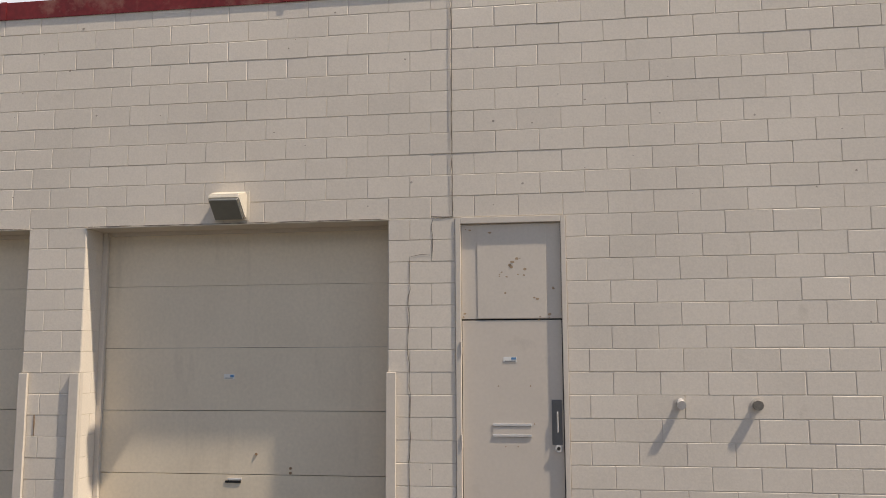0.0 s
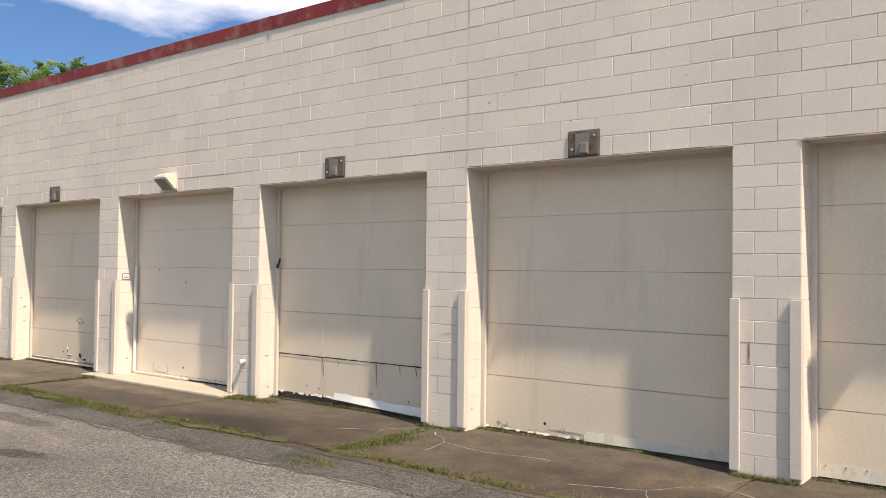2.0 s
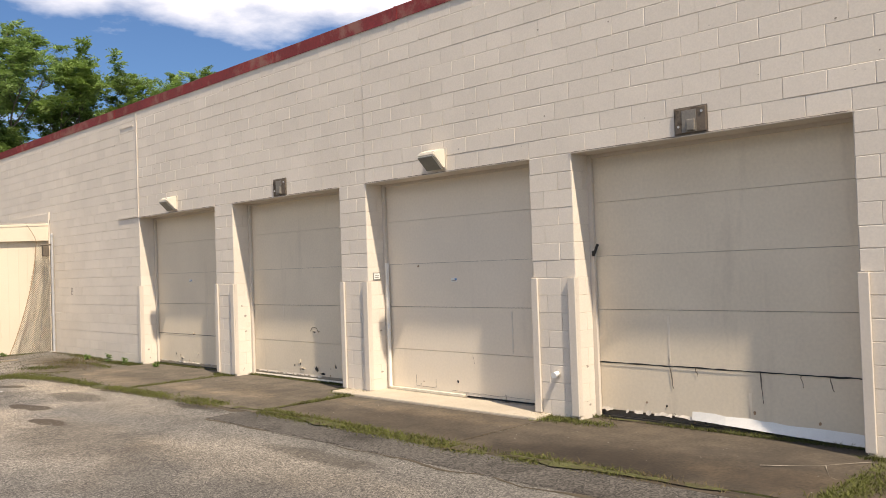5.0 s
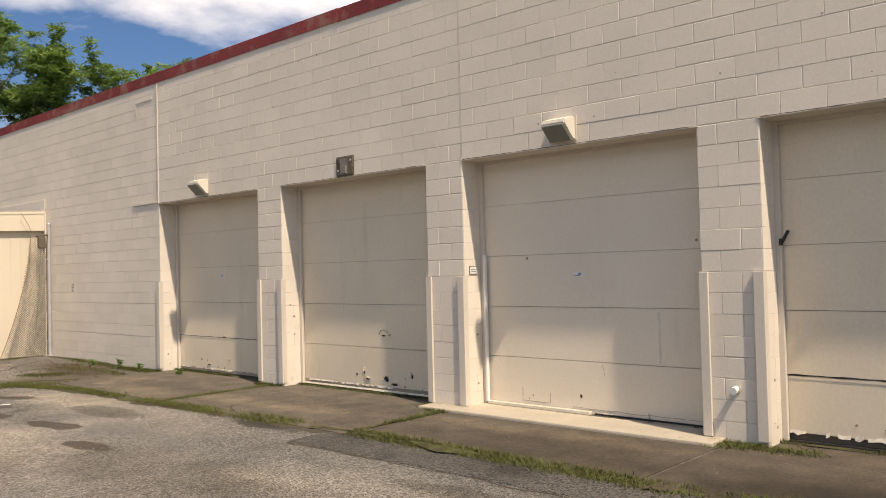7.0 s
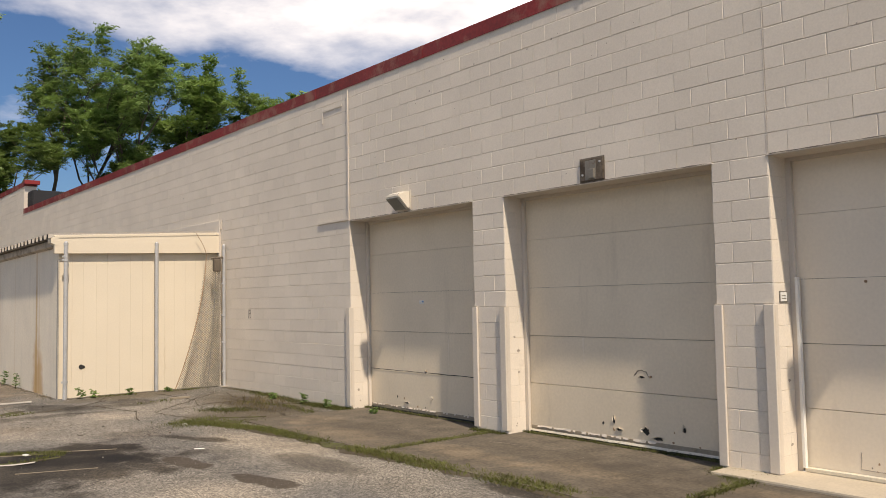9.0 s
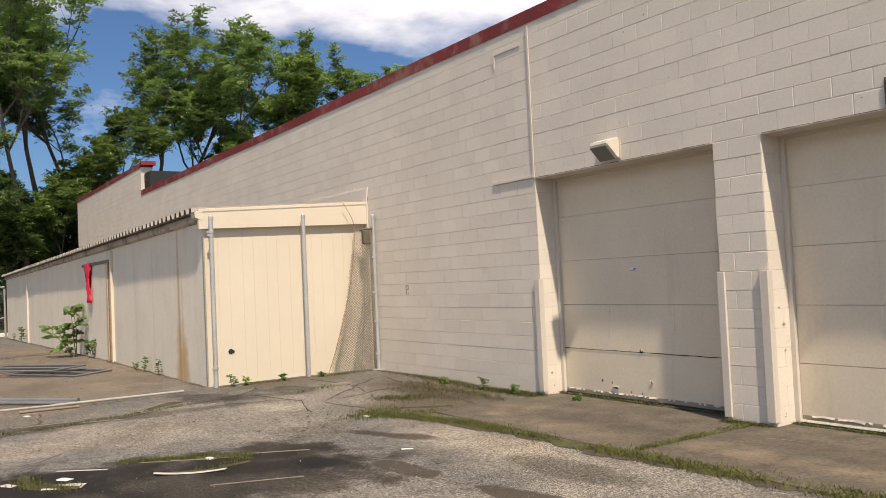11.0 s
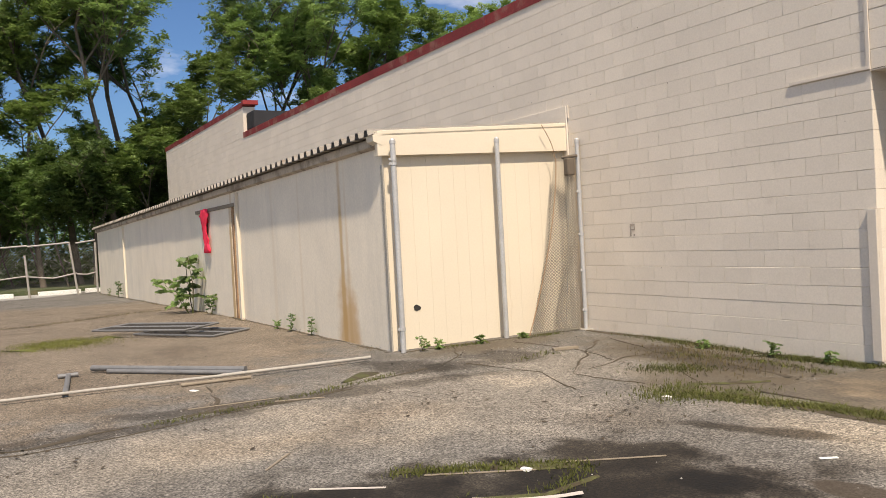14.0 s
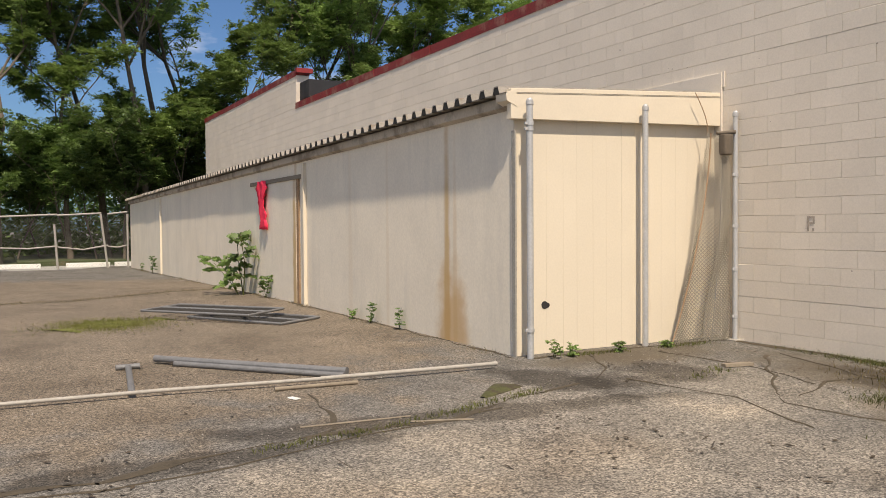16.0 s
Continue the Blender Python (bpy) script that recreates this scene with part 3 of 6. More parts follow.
foot_strip(0, 0.06, 1.55, 0.13)
foot_strip(0, 1.58, 2.98, 0.022)
foot_strip(1, 1.35, 2.98, 0.10)
foot_strip(2, 1.2, 2.95, 0.095, -0.06, 0.085, "loose bent white metal strip", 0.07)
foot_strip(3, 0.06, 1.5, 0.035)
foot_strip(4, 0.05, 2.95, 0.025)


def ragged_edge(k, a, b, z, h, seed, material=None):
    """Peeling paint along the foot of a door."""
    rng = random.Random(seed)
    x0 = OPENINGS[k][0]
    bm = nb()
    n_ = int((b - a) / 0.035)
    top = [bm.verts.new((x0 + a + (b - a) * i / n_, DY - 0.004, z + h * rng.uniform(0.6, 1.2))) for i in range(n_ + 1)]
    low = [bm.verts.new((x0 + a + (b - a) * i / n_, DY - 0.007 - 0.012 * rng.random(), z + h * rng.uniform(-0.5, 0.25))) for i in range(n_ + 1)]
    for i in range(n_):
        if rng.random() < 0.55:
            bm.faces.new((low[i], low[i + 1], top[i + 1], top[i]))
    thick(bm, 0.002)
    part("peeling_edge", bm, material or M_TRIM, DOORS[k], "ragged edge of peeling pale paint")


ragged_edge(2, 0.06, 1.35, 0.09, 0.035, 1)
ragged_edge(4, 0.10, 2.0, 0.085, 0.022, 2)
ragged_edge(4, 0.06, 2.9, 0.03, 0.02, 3)
ragged_edge(5, 0.10, 2.9, 0.07, 0.02, 4)
ragged_edge(1, 0.06, 1.35, 0.03, 0.02, 5)
ragged_edge(3, 0.3, 2.9, 0.06, 0.015, 6)
ragged_edge(0, 0.06, 2.98, 0.012, 0.012, 7)


for k_, h_ in ((4, 0.10), (5, 0.085)):
    bm_ = nb()
    box(bm_, OPENINGS[k_][0] + 0.06, OPENINGS[k_][1] - 0.06, DY - 0.003, DY + 0.01, 0.03, h_, 0.002)
    part("foot_board", bm_, M_BAREWOOD, DOORS[k_], "bare grey-brown foot board")


def torn_edges():
    """Dark tears along the seam over the bottom panel of the third door, rust holes on the fifth."""
    rng = random.Random(9)
    x0, x1 = OPENINGS[2]
    for i in range(13):
        x = x0 + 0.35 + i * 0.2 + rng.uniform(-0.06, 0.06)
        w, h = rng.uniform(0.04, 0.2), rng.uniform(0.015, 0.055)
        bm = nb()
        pts = [(x, 0.640), (x + w * 0.4, 0.628 - h * 0.2), (x + w * 0.5, 0.632 - h * 2.2 * rng.random()), (x + w * 0.62, 0.628 - h * 0.4), (x + w, 0.636), (x + w * 0.5, 0.645)]
        bm.faces.new([bm.verts.new((a, DY + 0.006, b)) for a, b in pts])
        thick(bm, 0.004)
        part("tear", bm, M_DARK, DOORS[2])
    for k, n_, lo, hi in ((4, 9, 1.2, 2.9), (5, 4, 0.6, 2.0), (3, 4, 0.3, 1.6), (1, 5, 0.4, 2.8), (2, 6, 0.2, 2.6), (0, 4, 1.5, 2.9)):
        x0 = OPENINGS[k][0]
        for i in range(n_):
            x, z = x0 + rng.uniform(lo, hi), rng.uniform(0.05, 0.24)
            r = rng.uniform(0.006, 0.018)
            bm = nb()
            bm.faces.new([bm.verts.new((x + r * (0.6 + 0.6 * rng.random()) * math.cos(a), DY - 0.003, z + 1.3 * r * (0.5 + 0.7 * rng.random()) * math.sin(a))) for a in np.linspace(0, 5.6, 8)])
            thick(bm, 0.002)
            part("rust_hole", bm, M_RUST if i % 3 else M_DARK, DOORS[k])


torn_edges()


def door_fitting(k, x, z, kind):
    bm = nb()
    if kind == "sticker":
        box(bm, x - 0.055, x + 0.055, DY - 0.004, DY - 0.001, z - 0.026, z + 0.026, 0.001)
        s = part("sticker", bm, M_PVC, DOORS[k], "small white and blue sticker")
        bm = nb()
        box(bm, x + 0.01, x + 0.05, DY - 0.006, DY - 0.0045, z - 0.006, z + 0.018)
        part("print_block", bm, M_BLUE, s)
        bm = nb()
        box(bm, x - 0.048, x + 0.04, DY - 0.006, DY - 0.0045, z - 0.018, z - 0.010)
        part("print_bar", bm, M_GREYPLATE, s)
    elif kind == "latch":
        box(bm, x - 0.07, x + 0.07, DY - 0.014, DY - 0.002, z - 0.012, z + 0.010, 0.004)
        h = part("lift_handle", bm, M_CHROME, DOORS[k], "bent chrome lift handle")
        bm = nb()
        # dark plate below the handle, standing in for the shade of a gap
        box(bm, x - 0.1, x + 0.06, DY - 0.008, DY - 0.001, z - 0.035, z - 0.014, 0.002)
        part("rust_mark", bm, M_DARK, h)
    elif kind == "bolt":
        cyl(bm, (x, DY - 0.012, z), (x, DY + 0.002, z), 0.013, 8)
        part("bolt_head", bm, M_RUST, DOORS[k])


door_fitting(0, -3.245, 1.576, "sticker")
door_fitting(0, -3.16, 0.59, "latch")
door_fitting(0, -2.6, 0.70, "bolt")
door_fitting(0, -2.6, 0.655, "bolt")
door_fitting(0, -2.95, 0.83, "bolt")
door_fitting(3, -14.20, 1.62, "sticker")
door_fitting(5, -21.48, 1.70, "sticker")
door_fitting(3, -14.9, 1.82, "bolt")
door_fitting(3, -12.75, 1.95, "bolt")
door_fitting(4, -17.3, 0.82, "bolt")
door_fitting(5, -21.4, 0.66, "bolt")


def build_side_bits():
    # loose, bent white track cover and small sign at the fourth door; dark latch on the third
    x3 = OPENINGS[3][0]
    bm = nb()
    box(bm, x3 + 0.06, x3 + 0.092, DY - 0.075, DY - 0.03, 0.02, 1.88, 0.006)
    part("track_cover", bm, M_PVC, DOORS[3], "loose white metal track cover")
    t = thing("wall_sign", (x3, 7.74, 1.70), "small white framed sign on the door reveal", "sign")
    bm = nb()
    box(bm, x3 + 0.004, x3 + 0.012, 7.66, 7.80, 1.64, 1.75, 0.002)
    part("plate", bm, M_GREYPLATE, t)
    bm = nb()
    box(bm, x3 + 0.0125, x3 + 0.015, 7.672, 7.788, 1.652, 1.738)
    p_ = part("panel", bm, M_PVC, t)
    for i in range(2):
        bm = nb()
        box(bm, x3 + 0.0155, x3 + 0.017, 7.69, 7.77, 1.675 + i * 0.025, 1.683 + i * 0.025)
        part("print_bar", bm, M_GREYPLATE, p_)
    x2 = OPENINGS[2][0]
    t = thing("door_latch", (x2 + 0.1, DY - 0.06, 1.93), "black iron latch on the garage door jamb", "latch")
    bm = nb()
    cyl(bm, (x2 + 0.06, DY - 0.06, 1.88), (x2 + 0.135, DY - 0.085, 1.995), 0.016, 8)
    box(bm, x2 + 0.04, x2 + 0.072, DY - 0.072, DY - 0.048, 1.86, 1.925, 0.005)
    part("lever", bm, M_DARK, t)


build_side_bits()


def sill_plank():
    """A cream plank along part of the fourth door's foot; beside it a dark bar paints a gap's shade."""
    x0, x1 = OPENINGS[3]
    bm = nb()
    box(bm, x0 + 0.06, x0 + 1.55, DY - 0.075, DY - 0.008, 0.048, 0.085, 0.006)
    part("sill_plank", bm, M_FOOT, DOORS[3], "worn cream plank at the door's foot")
    bm = nb()
    box(bm, x0 + 1.58, x1 - 0.06, DY - 0.02, DY - 0.004, 0.046, 0.066, 0.003)
    part("foot_gap", bm, M_DARK, DOORS[3])


sill_plank()


# ---- steel corner guards on the piers ----
def build_guards():
    for k in range(6):
        x0, x1 = OPENINGS[k]
        for e, s in ((x0, -1), (x1, 1)):
            t = thing("corner_guard", (e, FY, 0.05), "cream painted steel corner guard on a block pier", "corner guard", "pier corner guards")
            bm = nb()
            xa, xb = sorted((e - s * 0.012, e + s * (0.08 if s > 0 else 0.09)))
            box(bm, xa, xb, FY - 0.035, FY - 0.004, 0.05, 1.625, 0.006)
            part("front_leg", bm, M_TRIM, t)
            bm = nb()
            xa, xb = sorted((e - s * 0.012, e - s * 0.002))
            box(bm, xa, xb, FY - 0.003, FY + 0.05, 0.05, 1.625, 0.004)
            part("side_leg", bm, M_TRIM, t)


build_guards()


# ---- wall lights and bare mounting plates ----
def build_wall_light(x):
    t = thing("wall_light", (x, FY, 3.07), "cream wall pack light with a grey glass lens", "wall light", "wall lights")
    bm = nb()
    prism(bm, [(FY - 0.002, 3.09), (FY - 0.002, 3.345), (FY - 0.07, 3.345), (FY - 0.21, 3.30), (FY - 0.22, 3.255), (FY - 0.05, 3.09)], "x", x - 0.155, x + 0.155)
    bmesh.ops.bevel(bm, geom=bm.edges[:], offset=0.012, segments=2, affect="EDGES")
    part("housing", bm, M_LAMP, t)
    bm = nb()
    prism(bm, [(FY - 0.224, 3.248), (FY - 0.232, 3.234), (FY - 0.064, 3.074), (FY - 0.050, 3.089)], "x", x - 0.138, x + 0.138)
    bmesh.ops.bevel(bm, geom=bm.edges[:], offset=0.004, segments=1, affect="EDGES")
    part("lens", bm, M_LENS, t)
    bm = nb()
    box(bm, x - 0.175, x + 0.18, FY - 0.012, FY - 0.003, 3.075, 3.36, 0.004)
    part("back_plate", bm, M_LAMP, t)


def build_bare_plate(x):
    t = thing("light_mount", (x, FY, 3.07), "weathered grey mounting plate where a wall light is missing", "mounting plate", "bare light mounts")
    bm = nb()
    box(bm, x - 0.175, x + 0.175, FY - 0.022, FY - 0.003, 3.065, 3.325, 0.012)
    part("plate", bm, M_PLATE, t)
    bm = nb()
    box(bm, x - 0.03, x + 0.06, FY - 0.055, FY - 0.023, 3.085, 3.20, 0.01)
    part("junction_box", bm, M_GREYPLATE, t)
    bm = nb()
    box(bm, x - 0.09, x + 0.07, FY - 0.027, FY - 0.0225, 3.075, 3.30, 0.003)
    part("gasket", bm, M_GREYPLATE, t)
    bm = nb()
    box(bm, x - 0.185, x + 0.185, FY - 0.006, FY - 0.0032, 3.055, 3.335)
    part("mortar_gap", bm, M_CRACK, t)
    for dx, dz in ((-0.13, 0.07), (0.13, 0.2)):
        bm = nb()
        cyl(bm, (x + dx, FY - 0.03, 3.07 + dz), (x + dx, FY - 0.02, 3.07 + dz), 0.014, 8)
        part("screw", bm, M_GALV, t)


for k_, kind_ in enumerate((1, 0, 0, 1, 0, 1)):
    xc = (OPENINGS[k_][0] + OPENINGS[k_][1]) / 2
    (build_wall_light if kind_ else build_bare_plate)(xc - 0.02)


# ---- personnel door ----
def build_man_door():
    x0, x1 = MAN
    t = thing("door_1", ((x0 + x1) / 2, FY, 0), "grey beige steel door under a rust-spotted panel", "door", kind="structure")
    yf = FY + 0.03
    for a, b, z0, z1 in ((x0, x0 + 0.05, 0, 3.045), (x1 - 0.045, x1, 0, 3.045), (x0 + 0.05, x1 - 0.045, 2.985, 3.045)):
        bm = nb()
        box(bm, a, b, FY - 0.012, FY + 0.2, z0, z1, 0.005)
        part("door_frame", bm, M_TRIM, t)
    bm = nb()
    box(bm, x0 + 0.052, x1 - 0.047, yf, yf + 0.05, 2.105, 2.983, 0.003)
    tp = part("transom_panel", bm, M_TRIM, t, "painted panel with rust spots")
    bm = nb()
    box(bm, x0 + 0.20, x1 - 0.18, yf - 0.006, yf - 0.001, 2.11, 2.98, 0.002)
    part("raised_sheet", bm, M_TRIM, tp)
    rng = random.Random(2)
    for cx, cz, r, n_ in ((-0.41, 2.62, 0.07, 7), (-0.48, 2.52, 0.06, 4), (-0.33, 2.53, 0.05, 3), (-0.5, 2.33, 0.02, 1), (-0.22, 2.29, 0.03, 2), (-0.83, 2.92, 0.025, 2), (-0.62, 2.9, 0.01, 1), (-0.05, 2.38, 0.012, 1), (-0.14, 2.125, 0.06, 4), (-0.84, 2.14, 0.05, 2)):
        for i in range(n_):
            a, b = cx + rng.uniform(-r, r), cz + rng.uniform(-r, r) * 0.6
            s = rng.uniform(0.006, 0.018)
            bm = nb()
            bm.faces.new([bm.verts.new((a + s * (0.6 + 0.8 * rng.random()) * math.cos(q), yf - 0.0075, b + 0.7 * s * (0.6 + 0.8 * rng.random()) * math.sin(q))) for q in np.linspace(0, 5.6, 8)])
            thick(bm, 0.001)
            part("rust_spot", bm, M_SPOT, tp)
    bm = nb()
    box(bm, x0 + 0.056, x1 - 0.051, yf, yf + 0.045, 0.02, 2.092, 0.004)
    leaf = part("door_leaf", bm, M_MANDOOR, t, "grey beige steel door leaf")
    bm = nb()
    box(bm, x0 + 0.05, x1 - 0.046, yf + 0.03, yf + 0.09, 0.0, 3.0)
    part("backing", bm, M_DARK, t)
    for z in (1.06, 1.155):
        bm = nb()
        box(bm, -0.615, -0.265, yf - 0.010, yf - 0.002, z - 0.013, z + 0.013, 0.005)
        part("mail_slot_rail", bm, M_CHROME, leaf, "bright metal rail of the mail slot")
    bm = nb()
    box(bm, -0.61, -0.27, yf - 0.005, yf - 0.001, 1.074, 1.14)
    part("slot_flap", bm, M_MANDOOR, leaf)
    bm = nb()
    box(bm, -0.085, 0.005, yf - 0.008, yf - 0.001, 0.985, 1.38, 0.002)
    part("pull_plate", bm, M_STAIN_STEEL, leaf, "dark brushed steel pull plate")
    bm = nb()
    cyl(bm, (-0.035, yf - 0.026, 1.10), (-0.035, yf - 0.026, 1.27), 0.008, 10)
    for z in (1.10, 1.27):
        cyl(bm, (-0.035, yf - 0.03, z), (-0.035, yf - 0.004, z), 0.008, 8)
    part("pull_handle", bm, M_CHROME, leaf, "thin steel pull handle")
    bm = nb()
    cyl(bm, (-0.03, yf - 0.03, 0.955), (-0.03, yf - 0.001, 0.955), 0.034, 18)
    lock = part("lock_rim", bm, M_CHROME, leaf, "round chrome lock")
    bm = nb()
    cyl(bm, (-0.03, yf - 0.034, 0.955), (-0.03, yf - 0.0305, 0.955), 0.015, 14)
    part("keyway", bm, M_DARK, lock)
    for z in (1.84, 1.01, 0.25):
        bm = nb()
        cyl(bm, (x0 + 0.05, FY - 0.013, z - 0.06), (x0 + 0.05, FY - 0.013, z + 0.06), 0.010, 10)
        part("hinge", bm, M_TRIM, leaf)
    bm = nb()
    box(bm, -0.51, -0.39, yf - 0.003, yf - 0.001, 1.712, 1.762)
    s = part("sticker", bm, M_PVC, leaf, "small white and blue sticker")
    bm = nb()
    box(bm, -0.44, -0.395, yf - 0.0045, yf - 0.0032, 1.737, 1.757)
    part("print_block", bm, M_BLUE, s)
    bm = nb()
    box(bm, -0.5, -0.40, yf - 0.0045, yf - 0.0032, 1.719, 1.727)
    part("print_bar", bm, M_GREYPLATE, s)
    for x, z in ((-0.5, 0.965), (-0.39, 0.965), (-0.56, 1.5), (-0.27, 1.5), (-0.24, 1.165)):
        bm = nb()
        cyl(bm, (x, yf - 0.004, z), (x, yf - 0.001, z), 0.006, 8)
        part("screw", bm, M_RUST, leaf)


build_man_door()


# ---- wall fittings ----
def build_stub(x, z, length, material, label, cap=None, drop=0.0, r=0.03):
    t = thing("pipe_stub", (x, FY, z), label, "pipe")
    bm = nb()
    cyl(bm, (x, FY + 0.01, z), (x, FY - length, z - drop), r, 16)
    part("pipe", bm, material, t)
    bm = nb()
    cyl(bm, (x, FY - 0.006, z), (x, FY - 0.0005, z), r * 1.5, 18)
    part("flange", bm, M_TRIM, t)
    bm = nb()
    cyl(bm, (x, FY - length + 0.03, z - drop * 0.8), (x, FY - length - 0.012, z - drop), r * 1.18, 16)
    part("end_ring", bm, cap or material, t)


build_stub(1.03, 1.37, 0.06, M_CHROME, "chrome pipe stub jutting from the block wall", M_CHROME, 0.03, 0.032)
build_stub(1.67, 1.35, 0.05, M_TRIM, "capped pipe stub jutting from the block wall", M_GREYPLATE, 0.01, 0.036)
build_stub(-12.23, 0.52, 0.07, M_PVC, "white plastic pipe stub low on a block pier", M_PVC, 0.015, 0.03)


def strip(name, pts, width, material, parent, y=FY - 0.0012, jitter=0.004, seed=1):
    """A narrow ragged band on the wall along a line of (x, z)."""
    rng = random.Random(seed)
    line = []
    for (ax, az), (bx, bz) in zip(pts, pts[1:]):
        k = max(2, int(math.hypot(bx - ax, bz - az) / 0.07))
        line += [(ax + (bx - ax) * i / k, az + (bz - az) * i / k, bx - ax, bz - az) for i in range(k)]
    line.append((*pts[-1], 1e-3, 1))
    bm = nb()
    prev = None
    for x, z, dx, dz in line:
        d = math.hypot(dx, dz) or 1
        nx_, nz_ = -dz / d, dx / d
        jx, jz = rng.uniform(-jitter, jitter), rng.uniform(-jitter, jitter)
        w = width * rng.uniform(0.35, 1.2) / 2
        cur = (bm.verts.new((x + jx + nx_ * w, y, z + jz + nz_ * w)), bm.verts.new((x + jx - nx_ * w, y, z + jz - nz_ * w)))
        if prev:
            bm.faces.new((prev[0], cur[0], cur[1], prev[1]))
        prev = cur
    bmesh.ops.recalc_face_normals(bm, faces=bm.faces[:])
    thick(bm, 0.002)
    return part(name, bm, material, parent)


strip("control_joint", [(-0.965, 5.26), (-0.965, 3.06)], 0.008, M_CRACK, wall, jitter=0.004)
strip("control_joint", [(-0.985, 5.26), (-0.985, 3.06)], 0.010, M_TRIM, wall, y=FY - 0.002, jitter=0.002, seed=3)
strip("crack", [(-0.95, 3.05), (-1.15, 3.04), (-1.16, 2.71), (-1.36, 2.69), (-1.385, 1.93), (-1.36, 1.42), (-1.375, 0.84), (-1.36, 0.05)], 0.006, M_CRACK, wall, jitter=0.012)
strip("crack", [(-1.16, 3.06), (-0.96, 3.06)], 0.012, M_CRACK, wall, seed=8)
for xj, se in ((-8.28, 11), (-15.59, 12)):
    strip("control_joint", [(xj, 5.26), (xj, 3.06)], 0.006, M_CORE, wall, jitter=0.002, seed=se)


strip("rust_streak", [(-5.07, 1.22), (-5.07, 1.02)], 0.014, M_RUST, wall, seed=21)
strip("rust_streak", [(-8.62, 1.12), (-8.45, 1.12)], 0.008, M_CRACK, wall, seed=22)


def build_wall_relief():
    bm = nb()
    box(bm, -22.945, -22.90, FY - 0.02, FY - 0.003, 3.05, 5.22, 0.006)
    part("joint_cover", bm, M_TRIM, wall, "pale caulked joint strip")
    bm = nb()
    box(bm, -23.87, -22.91, FY - 0.022, FY - 0.003, 3.055, 3.09, 0.004)
    part("lintel_end", bm, M_TRIM, wall)
    bm = nb()
    box(bm, -30.6, -27.88, FY - 0.03, FY - 0.003, 0.0, 3.49, 0.008)
    part("raised_infill", bm, M_BLOCK, wall, "raised cream infill behind the shed roof")
    bm = nb()
    box(bm, -27.9, -27.84, FY - 0.02, FY - 0.003, 3.30, 3.50, 0.004)
    part("infill_edge", bm, M_BLOCK, wall)
    # a patch by the joint high on the wall
    bm = nb()
    box(bm, -23.75, -23.1, FY - 0.012, FY - 0.003, 4.98, 5.02, 0.003)
    box(bm, -23.75, -23.7, FY - 0.012, FY - 0.003, 4.78, 4.98, 0.003)
    part("patch_edge", bm, M_BLOCK, wall)
    # stencilled mark, worn
    t = thing("stencil_mark", (-26.55, FY, 1.45), "worn grey stencilled mark on the block wall", "wall mark")
    for a, b, c, d in ((-26.60, -26.50, 1.585, 1.61), (-26.60, -26.575, 1.44, 1.585), (-26.52, -26.50, 1.535, 1.585), (-26.57, -26.50, 1.52, 1.54), (-26.53, -26.505, 1.44, 1.47)):
        bm = nb()
        box(bm, a, b, FY - 0.004, FY - 0.002, c, d)
        part("bar", bm, M_STENCIL, t)
    # lintel edges over the openings
    for x0, x1 in OPENINGS:
        bm = nb()
        box(bm, x0 - 0.02, x1 + 0.02, FY - 0.006, FY + 0.30, LINTEL - 0.012, LINTEL - 0.001, 0.002)
        part("lintel_angle", bm, M_TRIM, wall)
        strip("rust_line", [(x0 + 0.02, LINTEL + 0.003), (x1 - 0.02, LINTEL + 0.001)], 0.009, M_CRACK, wall, y=FY - 0.0075, jitter=0.0018, seed=int(abs(x0) * 10))


build_wall_relief()
for a_, b_, w_ in ((0.95, 0.40, 0.016), (1.95, 0.33, 0.014), (2.35, 0.52, 0.010), (2.62, 0.5, 0.010), (1.25, 0.55, 0.010)):
    x_ = OPENINGS[2][0] + a_
    strip("paint_split", [(x_, 0.63), (x_ + 0.015, (0.63 + b_) / 2), (x_ + 0.03, b_)], w_, M_CRACK, DOORS[2], y=DY - 0.0045, jitter=0.008, seed=int(a_ * 10))
strip("seam_gap", [(OPENINGS[2][0] + 0.05, 0.637), (OPENINGS[2][1] - 0.05, 0.635)], 0.016, M_DARK, DOORS[2], y=DY - 0.0045, jitter=0.004, seed=91)
strip("seam_gap", [(OPENINGS[5][0] + 0.05, 0.637), (OPENINGS[5][1] - 0.05, 0.635)], 0.010, M_DARK, DOORS[5], y=DY - 0.0045, jitter=0.003, seed=92)


